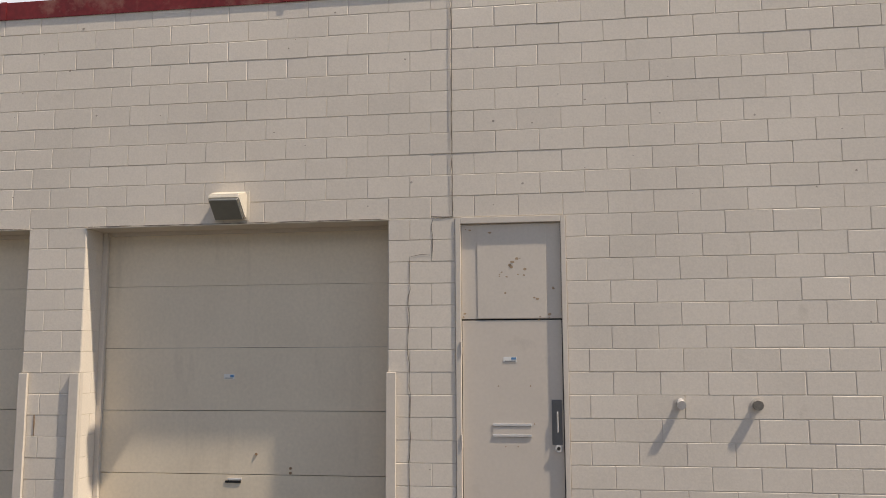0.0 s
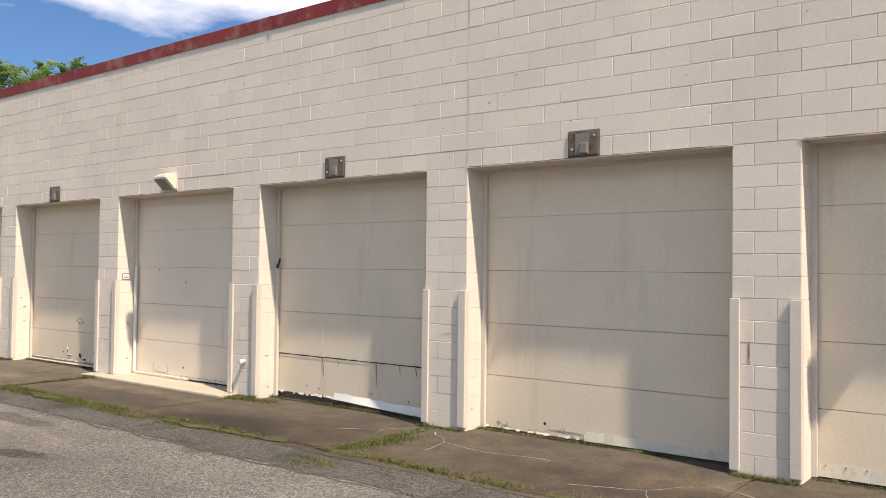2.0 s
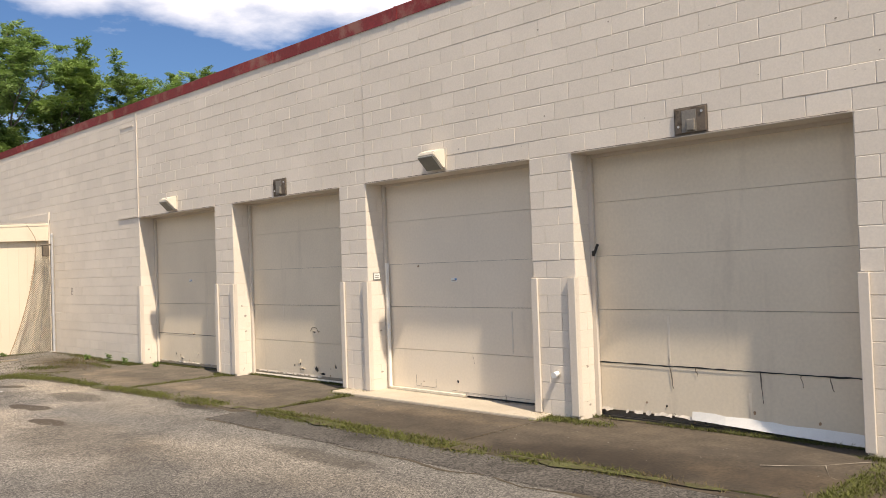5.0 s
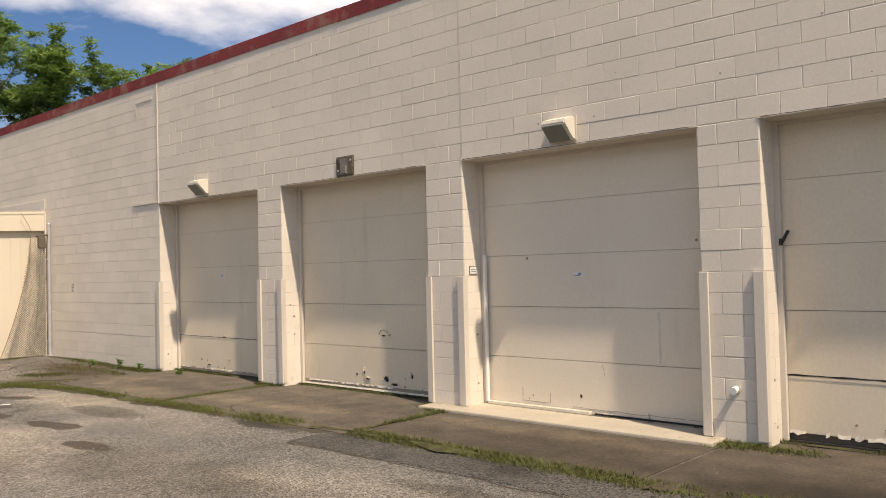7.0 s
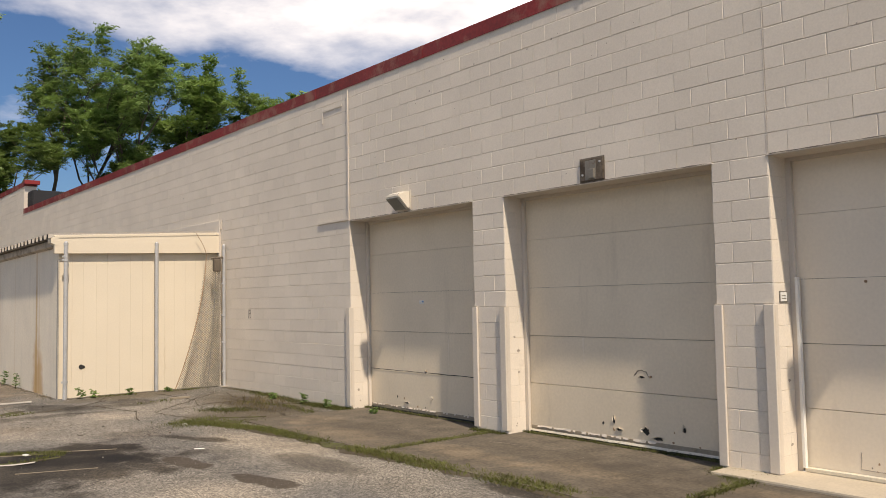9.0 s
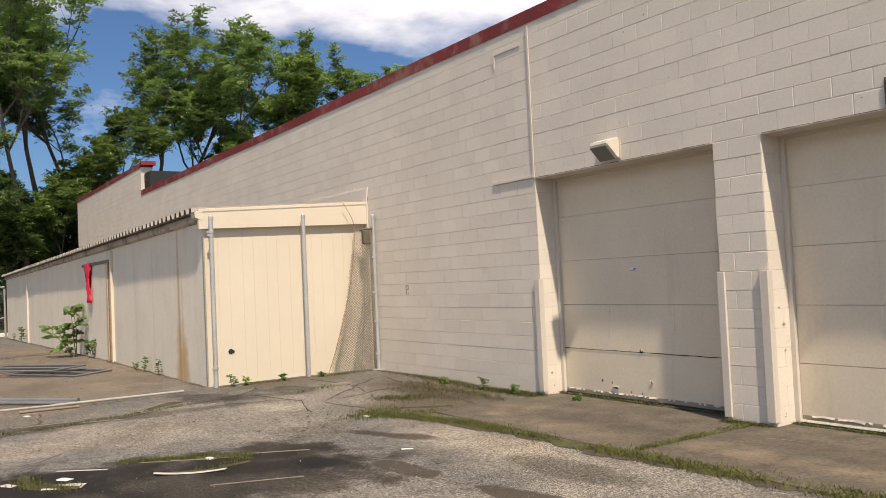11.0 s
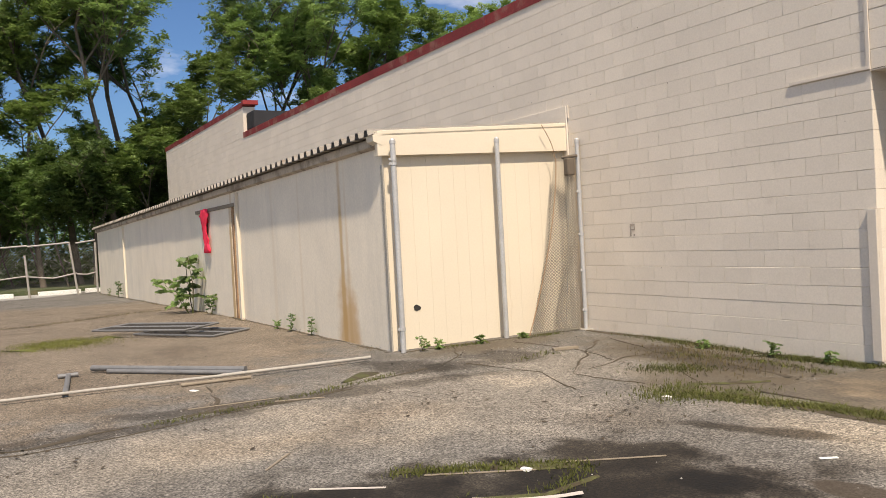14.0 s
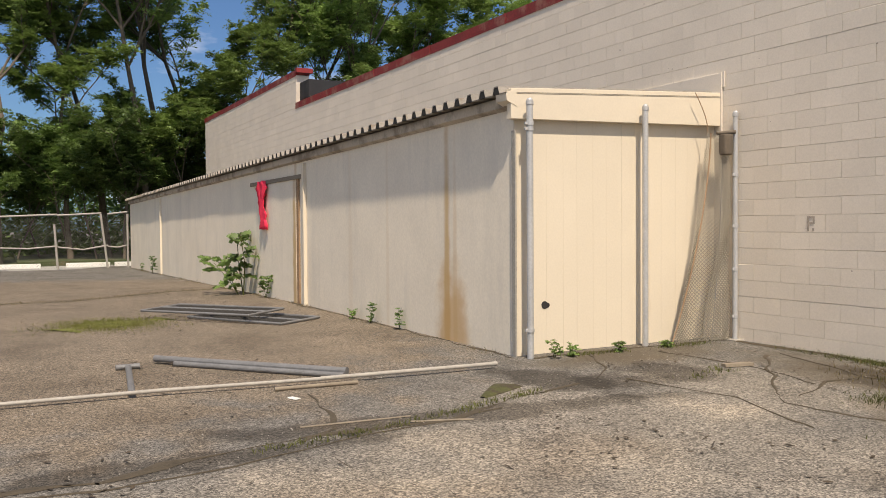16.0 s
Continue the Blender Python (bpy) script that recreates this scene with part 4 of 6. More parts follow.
def build_chips():
    """Small chips and pock marks in the wall's paint."""
    rng = random.Random(44)
    verts, faces = [], []
    def fleck(x, y, z, r, along_y=False):
        b = len(verts)
        k = 7
        for i in range(k):
            a = i * 6.283 / k
            u, v = r * rng.uniform(0.5, 1.3) * math.cos(a), r * rng.uniform(0.4, 1.0) * math.sin(a)
            verts.append((x, y + u, z + v) if along_y else (x + u, y, z + v))
        faces.append(tuple(range(b, b + k)))
    for _ in range(170):
        x, z = rng.uniform(-30, 4), rng.uniform(3.15, 5.2)
        if rng.random() < 0.25:
            z = rng.uniform(0.2, 3.0)
            if MAN[0] - 0.1 < x < MAN[1] + 0.1 or any(o[0] - 0.13 < x < o[1] + 0.13 for o in OPENINGS):
                continue
        if x < -27.7 and z < 3.6:
            continue
        fleck(x, FY - 0.0012, z, rng.uniform(0.005, 0.016))
    for k, zs in ((4, (1.23, 1.05, 0.78, 0.13, 0.10)), (3, (0.9, 0.3)), (2, (0.6, 0.2, 0.16)), (1, (0.25,)), (5, (0.12, 0.3))):
        for z in zs:
            fleck(OPENINGS[k][0] + 0.006, FY + rng.uniform(0.13, 0.22), z, rng.uniform(0.012, 0.03), True)
    chips = flat_mesh("paint_chips", verts, faces, M_STENCIL, wall, "small dark chips in the paint")
    chips["kind"] = "stuff"


build_chips()


def door_wear():
    """Pale runs of paint, torn holes with curled rims and a dent's painted shade on the garage doors."""
    rng = random.Random(61)
    for k, x, z0, z1 in ((5, -21.95, 0.80, 1.22), (5, -20.86, 0.78, 1.22), (4, -18.28, 0.95, 1.24), (2, -10.98, 0.66, 1.18), (1, -6.35, 0.10, 0.60), (3, -13.2, 0.66, 1.2), (2, -10.1, 0.15, 0.42)):
        strip("paint_run", [(x, z1), (x + rng.uniform(-0.01, 0.01), z0)], 0.026, M_DOORPALE if k != 3 else M_LAMP, DOORS[k], y=DY - 0.0015, jitter=0.003, seed=int(-x * 10))
    def hole(k, x, z, w, h):
        bm = nb()
        n_ = 11
        pts = [(x + w * rng.uniform(0.5, 1.2) * math.cos(i * 6.283 / n_), z + h * rng.uniform(0.4, 1.2) * math.sin(i * 6.283 / n_)) for i in range(n_)]
        bm.faces.new([bm.verts.new((a, DY - 0.0035, b)) for a, b in pts])
        thick(bm, 0.002)
        part("torn_hole", bm, M_DARK, DOORS[k], "dark torn hole")
        bm = nb()
        rim = [(bm.verts.new((a, DY - 0.004, b)), bm.verts.new((x + (a - x) * 1.35, DY - 0.012 - 0.012 * rng.random(), z + (b - z) * 1.45))) for a, b in pts[:7]]
        for p_, q_ in zip(rim, rim[1:]):
            bm.faces.new((p_[0], q_[0], q_[1], p_[1]))
        thick(bm, 0.002)
        part("curled_rim", bm, M_DOORPALE, DOORS[k], "curled pale sheet edge")
    for k, x, z, w, h in ((4, -17.84, 0.29, 0.022, 0.045), (4, -17.77, 0.19, 0.05, 0.02), (4, -17.39, 0.21, 0.05, 0.05), (4, -17.23, 0.14, 0.09, 0.022), (4, -16.88, 0.27, 0.02, 0.045), (5, -21.41, 0.65, 0.03, 0.025), (5, -21.88, 0.15, 0.06, 0.012), (5, -21.26, 0.26, 0.012, 0.03), (4, -17.42, 0.81, 0.035, 0.018)):
        hole(k, x, z, w, h)
    for k, line in ((3, [(-15.02, 0.28), (-15.02, 0.13), (-14.62, 0.12), (-14.62, 0.24)]), (3, [(-14.3, 0.11), (-13.6, 0.10), (-12.7, 0.10)]), (3, [(-13.9, 0.60), (-13.88, 0.50)]), (1, [(-7.4, 0.10), (-6.9, 0.09)])):
        strip("paint_edge", line, 0.007, M_STENCIL, DOORS[k], y=DY - 0.0015, jitter=0.006, seed=int(-line[0][0] * 7))
    # the crescent dent over the last hole, its shade painted as a dark strip
    strip("dent", [(-17.53, 0.82), (-17.48, 0.875), (-17.42, 0.89), (-17.36, 0.87), (-17.32, 0.81)], 0.012, M_CRACK, DOORS[4], y=DY - 0.002, jitter=0.004, seed=5)
    # rivets along the first door's strip
    for i in range(9):
        bm = nb()
        cyl(bm, (OPENINGS[0][0] + 0.12 + i * 0.17, DY - 0.026, 0.135), (OPENINGS[0][0] + 0.12 + i * 0.17, DY - 0.008, 0.135), 0.007, 7)
        part("rivet", bm, M_GREYPLATE, DOORS[0])


door_wear()


# ---- pale sill at the fourth door ----
def build_sill():
    bm = nb()
    box(bm, -16.15, -12.35, 7.27, 7.87, -0.1, 0.045, 0.02)
    for v in bm.verts:
        v.co.z += 0.006 * noise.noise(v.co * 1.5)
    tagged(part("door_sill", bm, M_SILL), "pale worn concrete sill in front of a garage door", "sill", kind="structure")


build_sill()


# ---- shed ----
SX, SY, SEND = -28.02, 4.42, -59.2


def shed_z(x):
    return (x + 28.0) * 0.0084


def roof_edge(x):
    """The uneven front edge of the corrugated sheets."""
    return SY - 0.186 - 0.024 * noise.noise(Vector((x * 0.55, 3.0, 0))) - 0.012 * noise.noise(Vector((x * 1.7, 8.0, 0)))


def build_shed():
    t = thing("shed", (-40, 6, 0), "long low cream board shed with a corrugated roof", "shed")
    # front wall in board panels
    xs = [SX, -29.6, -32.0, -35.35, -35.95, -38.6, -43.5, -48.5, -51.0, -56.4, SEND]
    for b, a in zip(xs, xs[1:]):
        bm = nb()
        box(bm, a + 0.0006, b - 0.0006, SY, SY + 0.06, -0.75, 2.93 + shed_z(a))
        part("front_board", bm, M_SHEDFRONT, t)
    bm = nb()
    box(bm, SEND, SX - 0.02, SY + 0.045, SY + 0.08, -0.75, 2.66 + shed_z(SEND) + 0.2)
    part("backing", bm, M_DARK, t)
    # eave: soffit board, gutter face and corrugated sheet
    segs = 10
    for i in range(segs):
        a, b = SX + 0.1 + (SEND - SX - 0.1) * (i + 1) / segs, SX + 0.1 + (SEND - SX - 0.1) * i / segs
        za, zb = shed_z(a), shed_z(b)
        bm = nb()
        prof = [(SY - 0.002, 2.84), (SY - 0.075, 2.87), (SY - 0.075, 2.985), (SY + 0.02, 3.0)]
        va = [bm.verts.new((a + 0.002, u, z + za)) for u, z in prof]
        vb = [bm.verts.new((b - 0.002, u, z + zb)) for u, z in prof]
        bm.faces.new(va), bm.faces.new(vb[::-1])
        for j in range(4):
            bm.faces.new((va[j], vb[j], vb[(j + 1) % 4], va[(j + 1) % 4]))
        bmesh.ops.recalc_face_normals(bm, faces=bm.faces[:])
        part("eave_board", bm, M_EAVE, t)
    # corrugated roof: one sheet of ribs, running up to the wall
    verts, faces = [], []
    rib = 0.30
    row = []
    x = SX + 0.12
    while x > SEND - 0.1:
        for du, dz in ((0.0, 0.0), (0.12, 0.0), (0.155, 0.088), (0.235, 0.088), (0.27, 0.0)):
            xx = x - du
            z = 3.01 + shed_z(xx) + dz
            row.append((xx, z))
        x -= rib
    for xx, z in row:
        e = roof_edge(xx)
        verts += [(xx, e, z), (xx, FY - 0.02, z + 0.17), (xx, e, z - 0.012), (xx, FY - 0.02, z + 0.158)]
    for i in range(len(row) - 1):
        a, b = i * 4, (i + 1) * 4
        faces += [(a, b, b + 1, a + 1), (a + 2, a + 3, b + 3, b + 2), (a, a + 2, b + 2, b)]
    flat_mesh("corrugated_roof", verts, faces, M_ROOFSHEET, t, "weathered grey corrugated roof sheet")
    # dark plates in the open rib ends, painting the shade inside them
    verts, faces = [], []
    x = SX + 0.12
    while x > SEND + 0.3:
        b = len(verts)
        zz = 3.004 + shed_z(x)
        ye = roof_edge(x - 0.2) + 0.004
        verts += [(x - 0.122, ye, zz), (x - 0.157, ye, zz + 0.08), (x - 0.233, ye, zz + 0.08), (x - 0.268, ye, zz)]
        x -= rib
    b = verts[:4]
    shade_plate = flat_mesh("rib_closure", [(q[0] - b[0][0], q[1] - b[0][1], q[2] - b[0][2]) for q in b] + [(q[0] - b[0][0], q[1] - b[0][1] + 0.02, q[2] - b[0][2]) for q in b], [(0, 1, 2, 3), (7, 6, 5, 4)], M_DARK, t)
    shade_plate.matrix_basis = Matrix.Translation(b[0])
    for i in range(4, len(verts), 4):
        o = new("rib_closure", shade_plate.data)
        o.parent, o.matrix_parent_inverse = t, t.matrix_basis.inverted()
        o.matrix_basis = Matrix.Translation(verts[i])
    # vertical battens and the sliding door
    for x, w in ((-35.25, 0.10), (-51.2, 0.10)):
        bm = nb()
        box(bm, x - w / 2, x + w / 2, SY - 0.07, SY - 0.002, -0.6, 2.80 + shed_z(x), 0.006)
        part("downpipe", bm, M_SHEDEND, t)
    bm = nb()
    box(bm, -39.0, -35.32, SY - 0.06, SY - 0.002, 2.46, 2.54, 0.005)
    part("door_rail", bm, M_WOOD, t)
    bm = nb()
    box(bm, -38.5, -35.75, SY - 0.035, SY - 0.002, 0.0, 2.46, 0.004)
    part("sliding_door", bm, M_SHEDFRONT, t)
    bm = nb()
    box(bm, -35.74, -35.60, SY - 0.03, SY - 0.002, -0.1, 2.46, 0.003)
    part("rusty_post", bm, M_RUST, t, "rust brown door post")
    # end wall of vertical boards, and the band above
    y = SY
    rng = random.Random(6)
    i = 0
    while y < FY - 0.05:
        w = 0.2 if i % 2 else 0.24
        e = min(FY - 0.012, y + w)
        bm = nb()
        box(bm, SX - 0.07, SX + 0.02, y + 0.0005, e - 0.0005, -0.5, 2.9, 0.0012)
        part("end_board", bm, M_SHEDEND, t)
        y, i = e, i + 1
    bm = nb()
    prism(bm, [(SY - 0.10, 2.72), (SY - 0.10, 3.06), (SY + 0.1, 3.075), (FY - 0.012, 3.23), (FY - 0.012, 2.80)], "x", SX + 0.021, SX + 0.115)
    bmesh.ops.bevel(bm, geom=bm.edges[:], offset=0.004, segments=1, affect="EDGES")
    part("end_fascia", bm, M_SHEDEND, t)
    bm = nb()
    prism(bm, [(SY - 0.16, 2.92), (SY - 0.17, 3.0), (SY - 0.03, 3.06), (SY - 0.03, 2.86)], "x", SX - 0.1, SX + 0.12)
    part("eave_end", bm, M_SHEDEND, t)
    bm = nb()
    box(bm, SX + 0.0, SX + 0.07, SY - 0.025, SY - 0.002, -0.3, 2.6, 0.003)
    part("corner_strip", bm, M_WHITEPIPE, t)
    # round hole with a dark pipe end
    bm = nb()
    cyl(bm, (SX + 0.01, 4.83, 0.60), (SX + 0.026, 4.83, 0.60), 0.045, 14)
    cyl(bm, (SX + 0.01, 4.87, 0.595), (SX + 0.025, 4.87, 0.595), 0.03, 12)
    part("vent_hole", bm, M_DARK, t)
    # far end and back, to close it
    bm = nb()
    box(bm, SEND, SEND + 0.06, SY + 0.08, FY - 0.02, -0.75, 2.7)
    part("far_end_board", bm, M_SHEDFRONT, t)


build_shed()


def build_cloth():
    bm = nb()
    rng = random.Random(3)
    rows = []
    for i in range(15):
        u = i / 14
        z = 2.52 - 1.05 * u
        c = -37.95 + 0.10 * u + 0.03 * math.sin(u * 9)
        w = 0.30 + 0.07 * math.sin(u * 13) + (0.05 if u > 0.8 else 0)
        if 0.45 < u < 0.58:
            w *= 0.7
        w *= rng.uniform(0.7, 1.2)
        rows.append([bm.verts.new((c + w * (j / 6 - 0.5) * 2, SY - 0.085 - 0.03 * math.sin(j * 1.9 + u * 6) - 0.02 * rng.random(), z + 0.02 * rng.random())) for j in range(7)])
    for a, b in zip(rows, rows[1:]):
        for j in range(6):
            bm.faces.new((a[j], a[j + 1], b[j + 1], b[j]))
    thick(bm, 0.006)
    tagged(part("red_cloth", bm, M_REDCLOTH, smooth=True), "bright red cloth hanging from the shed door rail", "cloth")


build_cloth()


# ---- galvanised posts and leftover chain link ----
def build_post(x, y, h, clamps, label, r=0.036, foot=False):
    z = ground_z(x, y)
    t = thing("fence_post", (x, y, z), label, "fence post", "posts by the shed")
    bm = nb()
    cyl(bm, (x, y, z - 0.1), (x, y, h), r, 18)
    part("tube", bm, M_GALV, t)
    bm = nb()
    cyl(bm, (x, y, h - 0.01), (x, y, h + 0.03), r * 1.15, 18)
    ball(bm, (x, y, h + 0.035), r * 1.0, 0.9, 14)
    part("cap", bm, M_GALV, t)
    for c in clamps:
        bm = nb()
        cyl(bm, (x, y, c - 0.02), (x, y, c + 0.02), r * 1.22, 18)
        box(bm, x + 0.0, x + 0.02, y - r * 1.9, y - r, c - 0.016, c + 0.016, 0.003)
        part("clamp", bm, M_GALV, t)
    if foot:
        bm = nb()
        box(bm, x - 0.12, x + 0.12, y - 0.12, y + 0.1, z - 0.02, z + 0.02, 0.006)
        part("base_plate", bm, M_WHITEPIPE, t)


build_post(-27.79, 4.49, 2.88, (0.35, 2.60, 2.66), "galvanised steel fence post at the shed corner", 0.038)
build_post(-27.81, 6.19, 2.92, (), "galvanised steel fence post against the shed end")
build_post(-27.63, 7.522, 2.90, (0.35, 0.95, 1.50, 2.15), "galvanised steel fence post with wire clamps by the block wall", 0.034, True)


def chain_link(name, corner, u_len, v_len, cell, wire, material, parent=None, edge=None, label=""):
    """Diamond wire mesh over a surface: corner(u, v) gives the place for metres u, v."""
    verts, faces = [], []
    def run(pts):
        base = len(verts)
        for a in pts:
            c = Vector(a)
            verts.extend([tuple(c + Vector((0, 0, wire))), tuple(c + Vector((wire * 0.8, wire * 0.8, -wire * 0.6))), tuple(c + Vector((-wire * 0.8, -wire * 0.8, -wire * 0.6)))])
        for i in range(len(pts) - 1):
            a, b = base + 3 * i, base + 3 * i + 3
            for j in range(3):
                faces.append((a + j, a + (j + 1) % 3, b + (j + 1) % 3, b + j))
    k = int((u_len + v_len) / cell) + 1
    for s in (1, -1):
        for i in range(-int(v_len / cell) - 1, k):
            pts = []
            for j in range(int(v_len / cell * 2) + 1):
                v = j * cell / 2
                u = i * cell + s * v if s > 0 else i * cell + v_len - v
                ok = 0 <= u <= u_len and (edge is None or edge(u, v))
                if ok:
                    pts.append(corner(u, v))
                else:
                    if len(pts) > 1:
                        run(pts)
                    pts = []
            if len(pts) > 1:
                run(pts)
    return flat_mesh(name, verts, faces, material, parent, label)


def build_curtain():
    t = thing("chain_link_remnant", (-27.7, 7.2, 0), "torn rusty chain link mesh hanging from a fence post", "wire mesh")
    def width(v):
        u = v / 2.7
        return 0.30 + 0.65 * (1 - u) ** 1.7
    def corner(u, v):
        return (-27.74 + 0.07 * math.sin(u * 8 + v * 1.1) + 0.02 * math.sin(v * 5 + u * 3), 7.47 - u, 0.05 + v)
    chain_link("mesh", corner, 1.0, 2.62, 0.048, 0.0046, M_WIRE, t, lambda u, v: u <= width(v))
    chain_link("folded_mesh", lambda u, v: (-27.67 + 0.03 * math.sin(v * 4 + u * 9), 7.46 - u * (0.75 + 0.1 * math.sin(v * 3)), 0.06 + v), 0.8, 2.5, 0.05, 0.0044, M_WIRE, t, lambda u, v: u <= width(v) * 0.62)
    for f, er in ((1.0, 0.009), (0.3, 0.006)):
        bm = nb()
        pts = [(-27.70, 7.47 - width(v) * f, 0.05 + v) for v in np.linspace(0, 2.62, 14)]
        for a, b in zip(pts, pts[1:]):
            cyl(bm, a, b, er, 6)
        part("edge_wire", bm, M_RUST if er > 0.008 else M_GALVDULL, t)
    bm = nb()
    box(bm, -27.70, -27.60, 7.30, 7.45, 2.40, 2.66, 0.02)
    cyl(bm, (-27.70, 7.27, 2.67), (-27.60, 7.49, 2.69), 0.022, 8)
    part("rolled_end", bm, M_BARK, t, "dark weathered wooden block")
    bm = nb()
    pts = [(-27.80, 7.0 + 0.22 * math.sin(a * 1.57), 3.18 - 0.5 * a) for a in np.linspace(0, 1, 9)]
    for a, b in zip(pts, pts[1:]):
        cyl(bm, a, b, 0.006, 6)
    part("loose_wire", bm, M_RUST, t)


build_curtain()


# ---- pipes and gate parts lying on the ground ----
def lying_pipe(a, b, r, material, label, z=0.0):
    za, zb = ground_z(*a) + r + z, ground_z(*b) + r + z
    t = thing("steel_pipe", (a[0], a[1], za), label, "pipe")
    bm = nb()
    cyl(bm, (*a, za), (*b, zb), r, 14)
    part("tube", bm, material, t)
    for p_, q_, zz in ((a, b, za), (b, a, zb)):
        d = (Vector((*q_, 0)) - Vector((*p_, 0))).normalized()
        bm = nb()
        cyl(bm, Vector((*p_, zz)) - d * 0.004, Vector((*p_, zz)) + d * 0.05, r * 1.08, 14)
        part("end_collar", bm, material, t)
    return t


lying_pipe((-28.05, -1.6), (-27.95, 0.55), 0.019, M_WHITEPIPE, "long white painted steel pipe lying on the asphalt", 0.03)
lying_pipe((-27.95, 0.55), (-27.75, 2.0), 0.019, M_WHITEPIPE, "white painted steel pipe lying on the asphalt", 0.03)
lying_pipe((-27.75, 2.0), (-27.5, 3.86), 0.022, M_WHITEPIPE, "white painted steel pipe lying towards the shed corner", 0.03)
lying_pipe((-29.85, 0.79), (-27.98, 2.36), 0.038, M_GALVDULL, "galvanised steel post lying on the asphalt", 0.02)
lying_pipe((-29.55, 0.95), (-27.9, 2.3), 0.03, M_GALVDULL, "galvanised steel tube lying beside a post", 0.0)
lying_pipe((-29.55, 0.46), (-28.0, 0.29), 0.032, M_GALVDULL, "short galvanised tube with a tee end on the asphalt")
lying_pipe((-29.6, 0.34), (-29.6, 0.58), 0.03, M_GALVDULL, "galvanised tee end of a short tube")
lying_pipe((-27.62, 1.5), (-27.55, 2.3), 0.02, M_WOOD, "weathered rod lying under a white pipe")


def build_gate_panel(dx, dy, dz, turn, w, h, label):
    t = thing("gate_panel", (-34.2 + dx, 2.6 + dy, dz), label, "gate panel", "fallen gate panels")
    mm = Matrix.Translation((-34.2 + dx, 2.6 + dy, ground_z(-34.2, 2.6) + dz)) @ Matrix.Rotation(radians(turn), 4, "Z")
    cs = [mm @ Vector(c) for c in ((-w / 2, -h / 2, 0.03), (w / 2, -h / 2, 0.03), (w / 2, h / 2, 0.05), (-w / 2, h / 2, 0.05))]
    for a, b in zip(cs, cs[1:] + cs[:1]):
        bm = nb()
        cyl(bm, a, b, 0.02, 10)
        ball(bm, a, 0.022, 1, 8)
        part("rail", bm, M_GALVDULL, t)
    bm = nb()
    cyl(bm, (cs[0] + cs[3]) / 2, (cs[1] + cs[2]) / 2, 0.022, 8)
    part("brace", bm, M_GALVDULL, t)
    chain_link("mesh", lambda u, v: tuple(mm @ Vector((u - w / 2, v - h / 2, 0.04))), w, h, 0.10, 0.005, M_DARK, t)


build_gate_panel(0.0, -0.2, 0.11, 38, 2.2, 0.95, "galvanised chain link gate panel lying on the asphalt")
build_gate_panel(0.5, 0.35, 0.0, 30, 2.1, 0.9, "galvanised chain link gate panel lying under another")


# ---- far fence, kerb stops and road ----
def build_far_fence():
    fx = -60.0
    t = thing("fence", (fx, 0, -0.3), "leaning white-railed chain link fence at the yard's end", "fence")
    posts = [4.4, 3.55, 1.5, -0.8, -3.2, -5.6, -8.0, -10.4, -12.8]
    g = ground_z(fx, 0)
    for i, y in enumerate(posts):
        lean = (0.0, -0.28, -0.12, -0.08, 0.05, 0.1, 0.0, -0.05, 0.0)[i]
        bm = nb()
        cyl(bm, (fx, y, g - 0.1), (fx, y + lean, g + 2.45 - (0.45 if i == 2 else 0)), 0.05, 12)
        part("post", bm, M_WHITEPIPE, t)
    for i, (a, b) in enumerate(zip(posts, posts[1:])):
        bm = nb()
        cyl(bm, (fx, a - (0.25 if i == 1 else 0), g + 2.55 - 0.06 * i), (fx, b, g + 2.45 - 0.06 * i), 0.04, 10)
        part("top_rail", bm, M_WHITEPIPE, t)
        m_ = (a + b) / 2
        dip = 0.18 if i % 2 else 0.1
        bm = nb()
        cyl(bm, (fx, a, g + 1.05), (fx, m_, g + 1.05 - dip), 0.034, 8)
        cyl(bm, (fx, m_, g + 1.05 - dip), (fx, b, g + 1.0), 0.034, 8)
        part("mid_rail", bm, M_WHITEPIPE, t)
    chain_link("mesh", lambda u, v: (fx - 0.05, 4.4 - u, g + 0.05 + v), 17.0, 2.4, 0.13, 0.0026, M_GREYPLATE, t)


build_far_fence()


def build_beyond():
    g = ground_z(-62, 0)
    bm = nb()
    box(bm, -64.2, -60.3, -30, 30, g - 0.2, g + 0.02)
    tagged(part("road", bm, M_ROADFAR), "pale strip of road beyond the fence", "road", kind="structure")
    bm = nb()
    n_ = 24
    for i in range(n_):
        box(bm, -130, -64.3, -90 + i * 7.5, -82.5 + i * 7.5, g - 0.2, g + 0.15 + 0.1 * math.sin(i * 1.7))
    tagged(part("ground_verge", bm, M_VERGE), "green verge under the trees", "grass", kind="structure")
    for i, y in enumerate((-9.5, -7.2, -4.9, -2.6, -0.05, 2.9, 5.0)):
        t = thing("wheel_stop", (-62.0, y, g), "white concrete wheel stop beyond the fence", "wheel stop", "white wheel stops")
        bm = nb()
        box(bm, -62.1, -61.9, y - 0.95, y + 0.95, g + 0.02, g + 0.24, 0.03)
        part("bar", bm, M_PVC, t)


build_beyond()


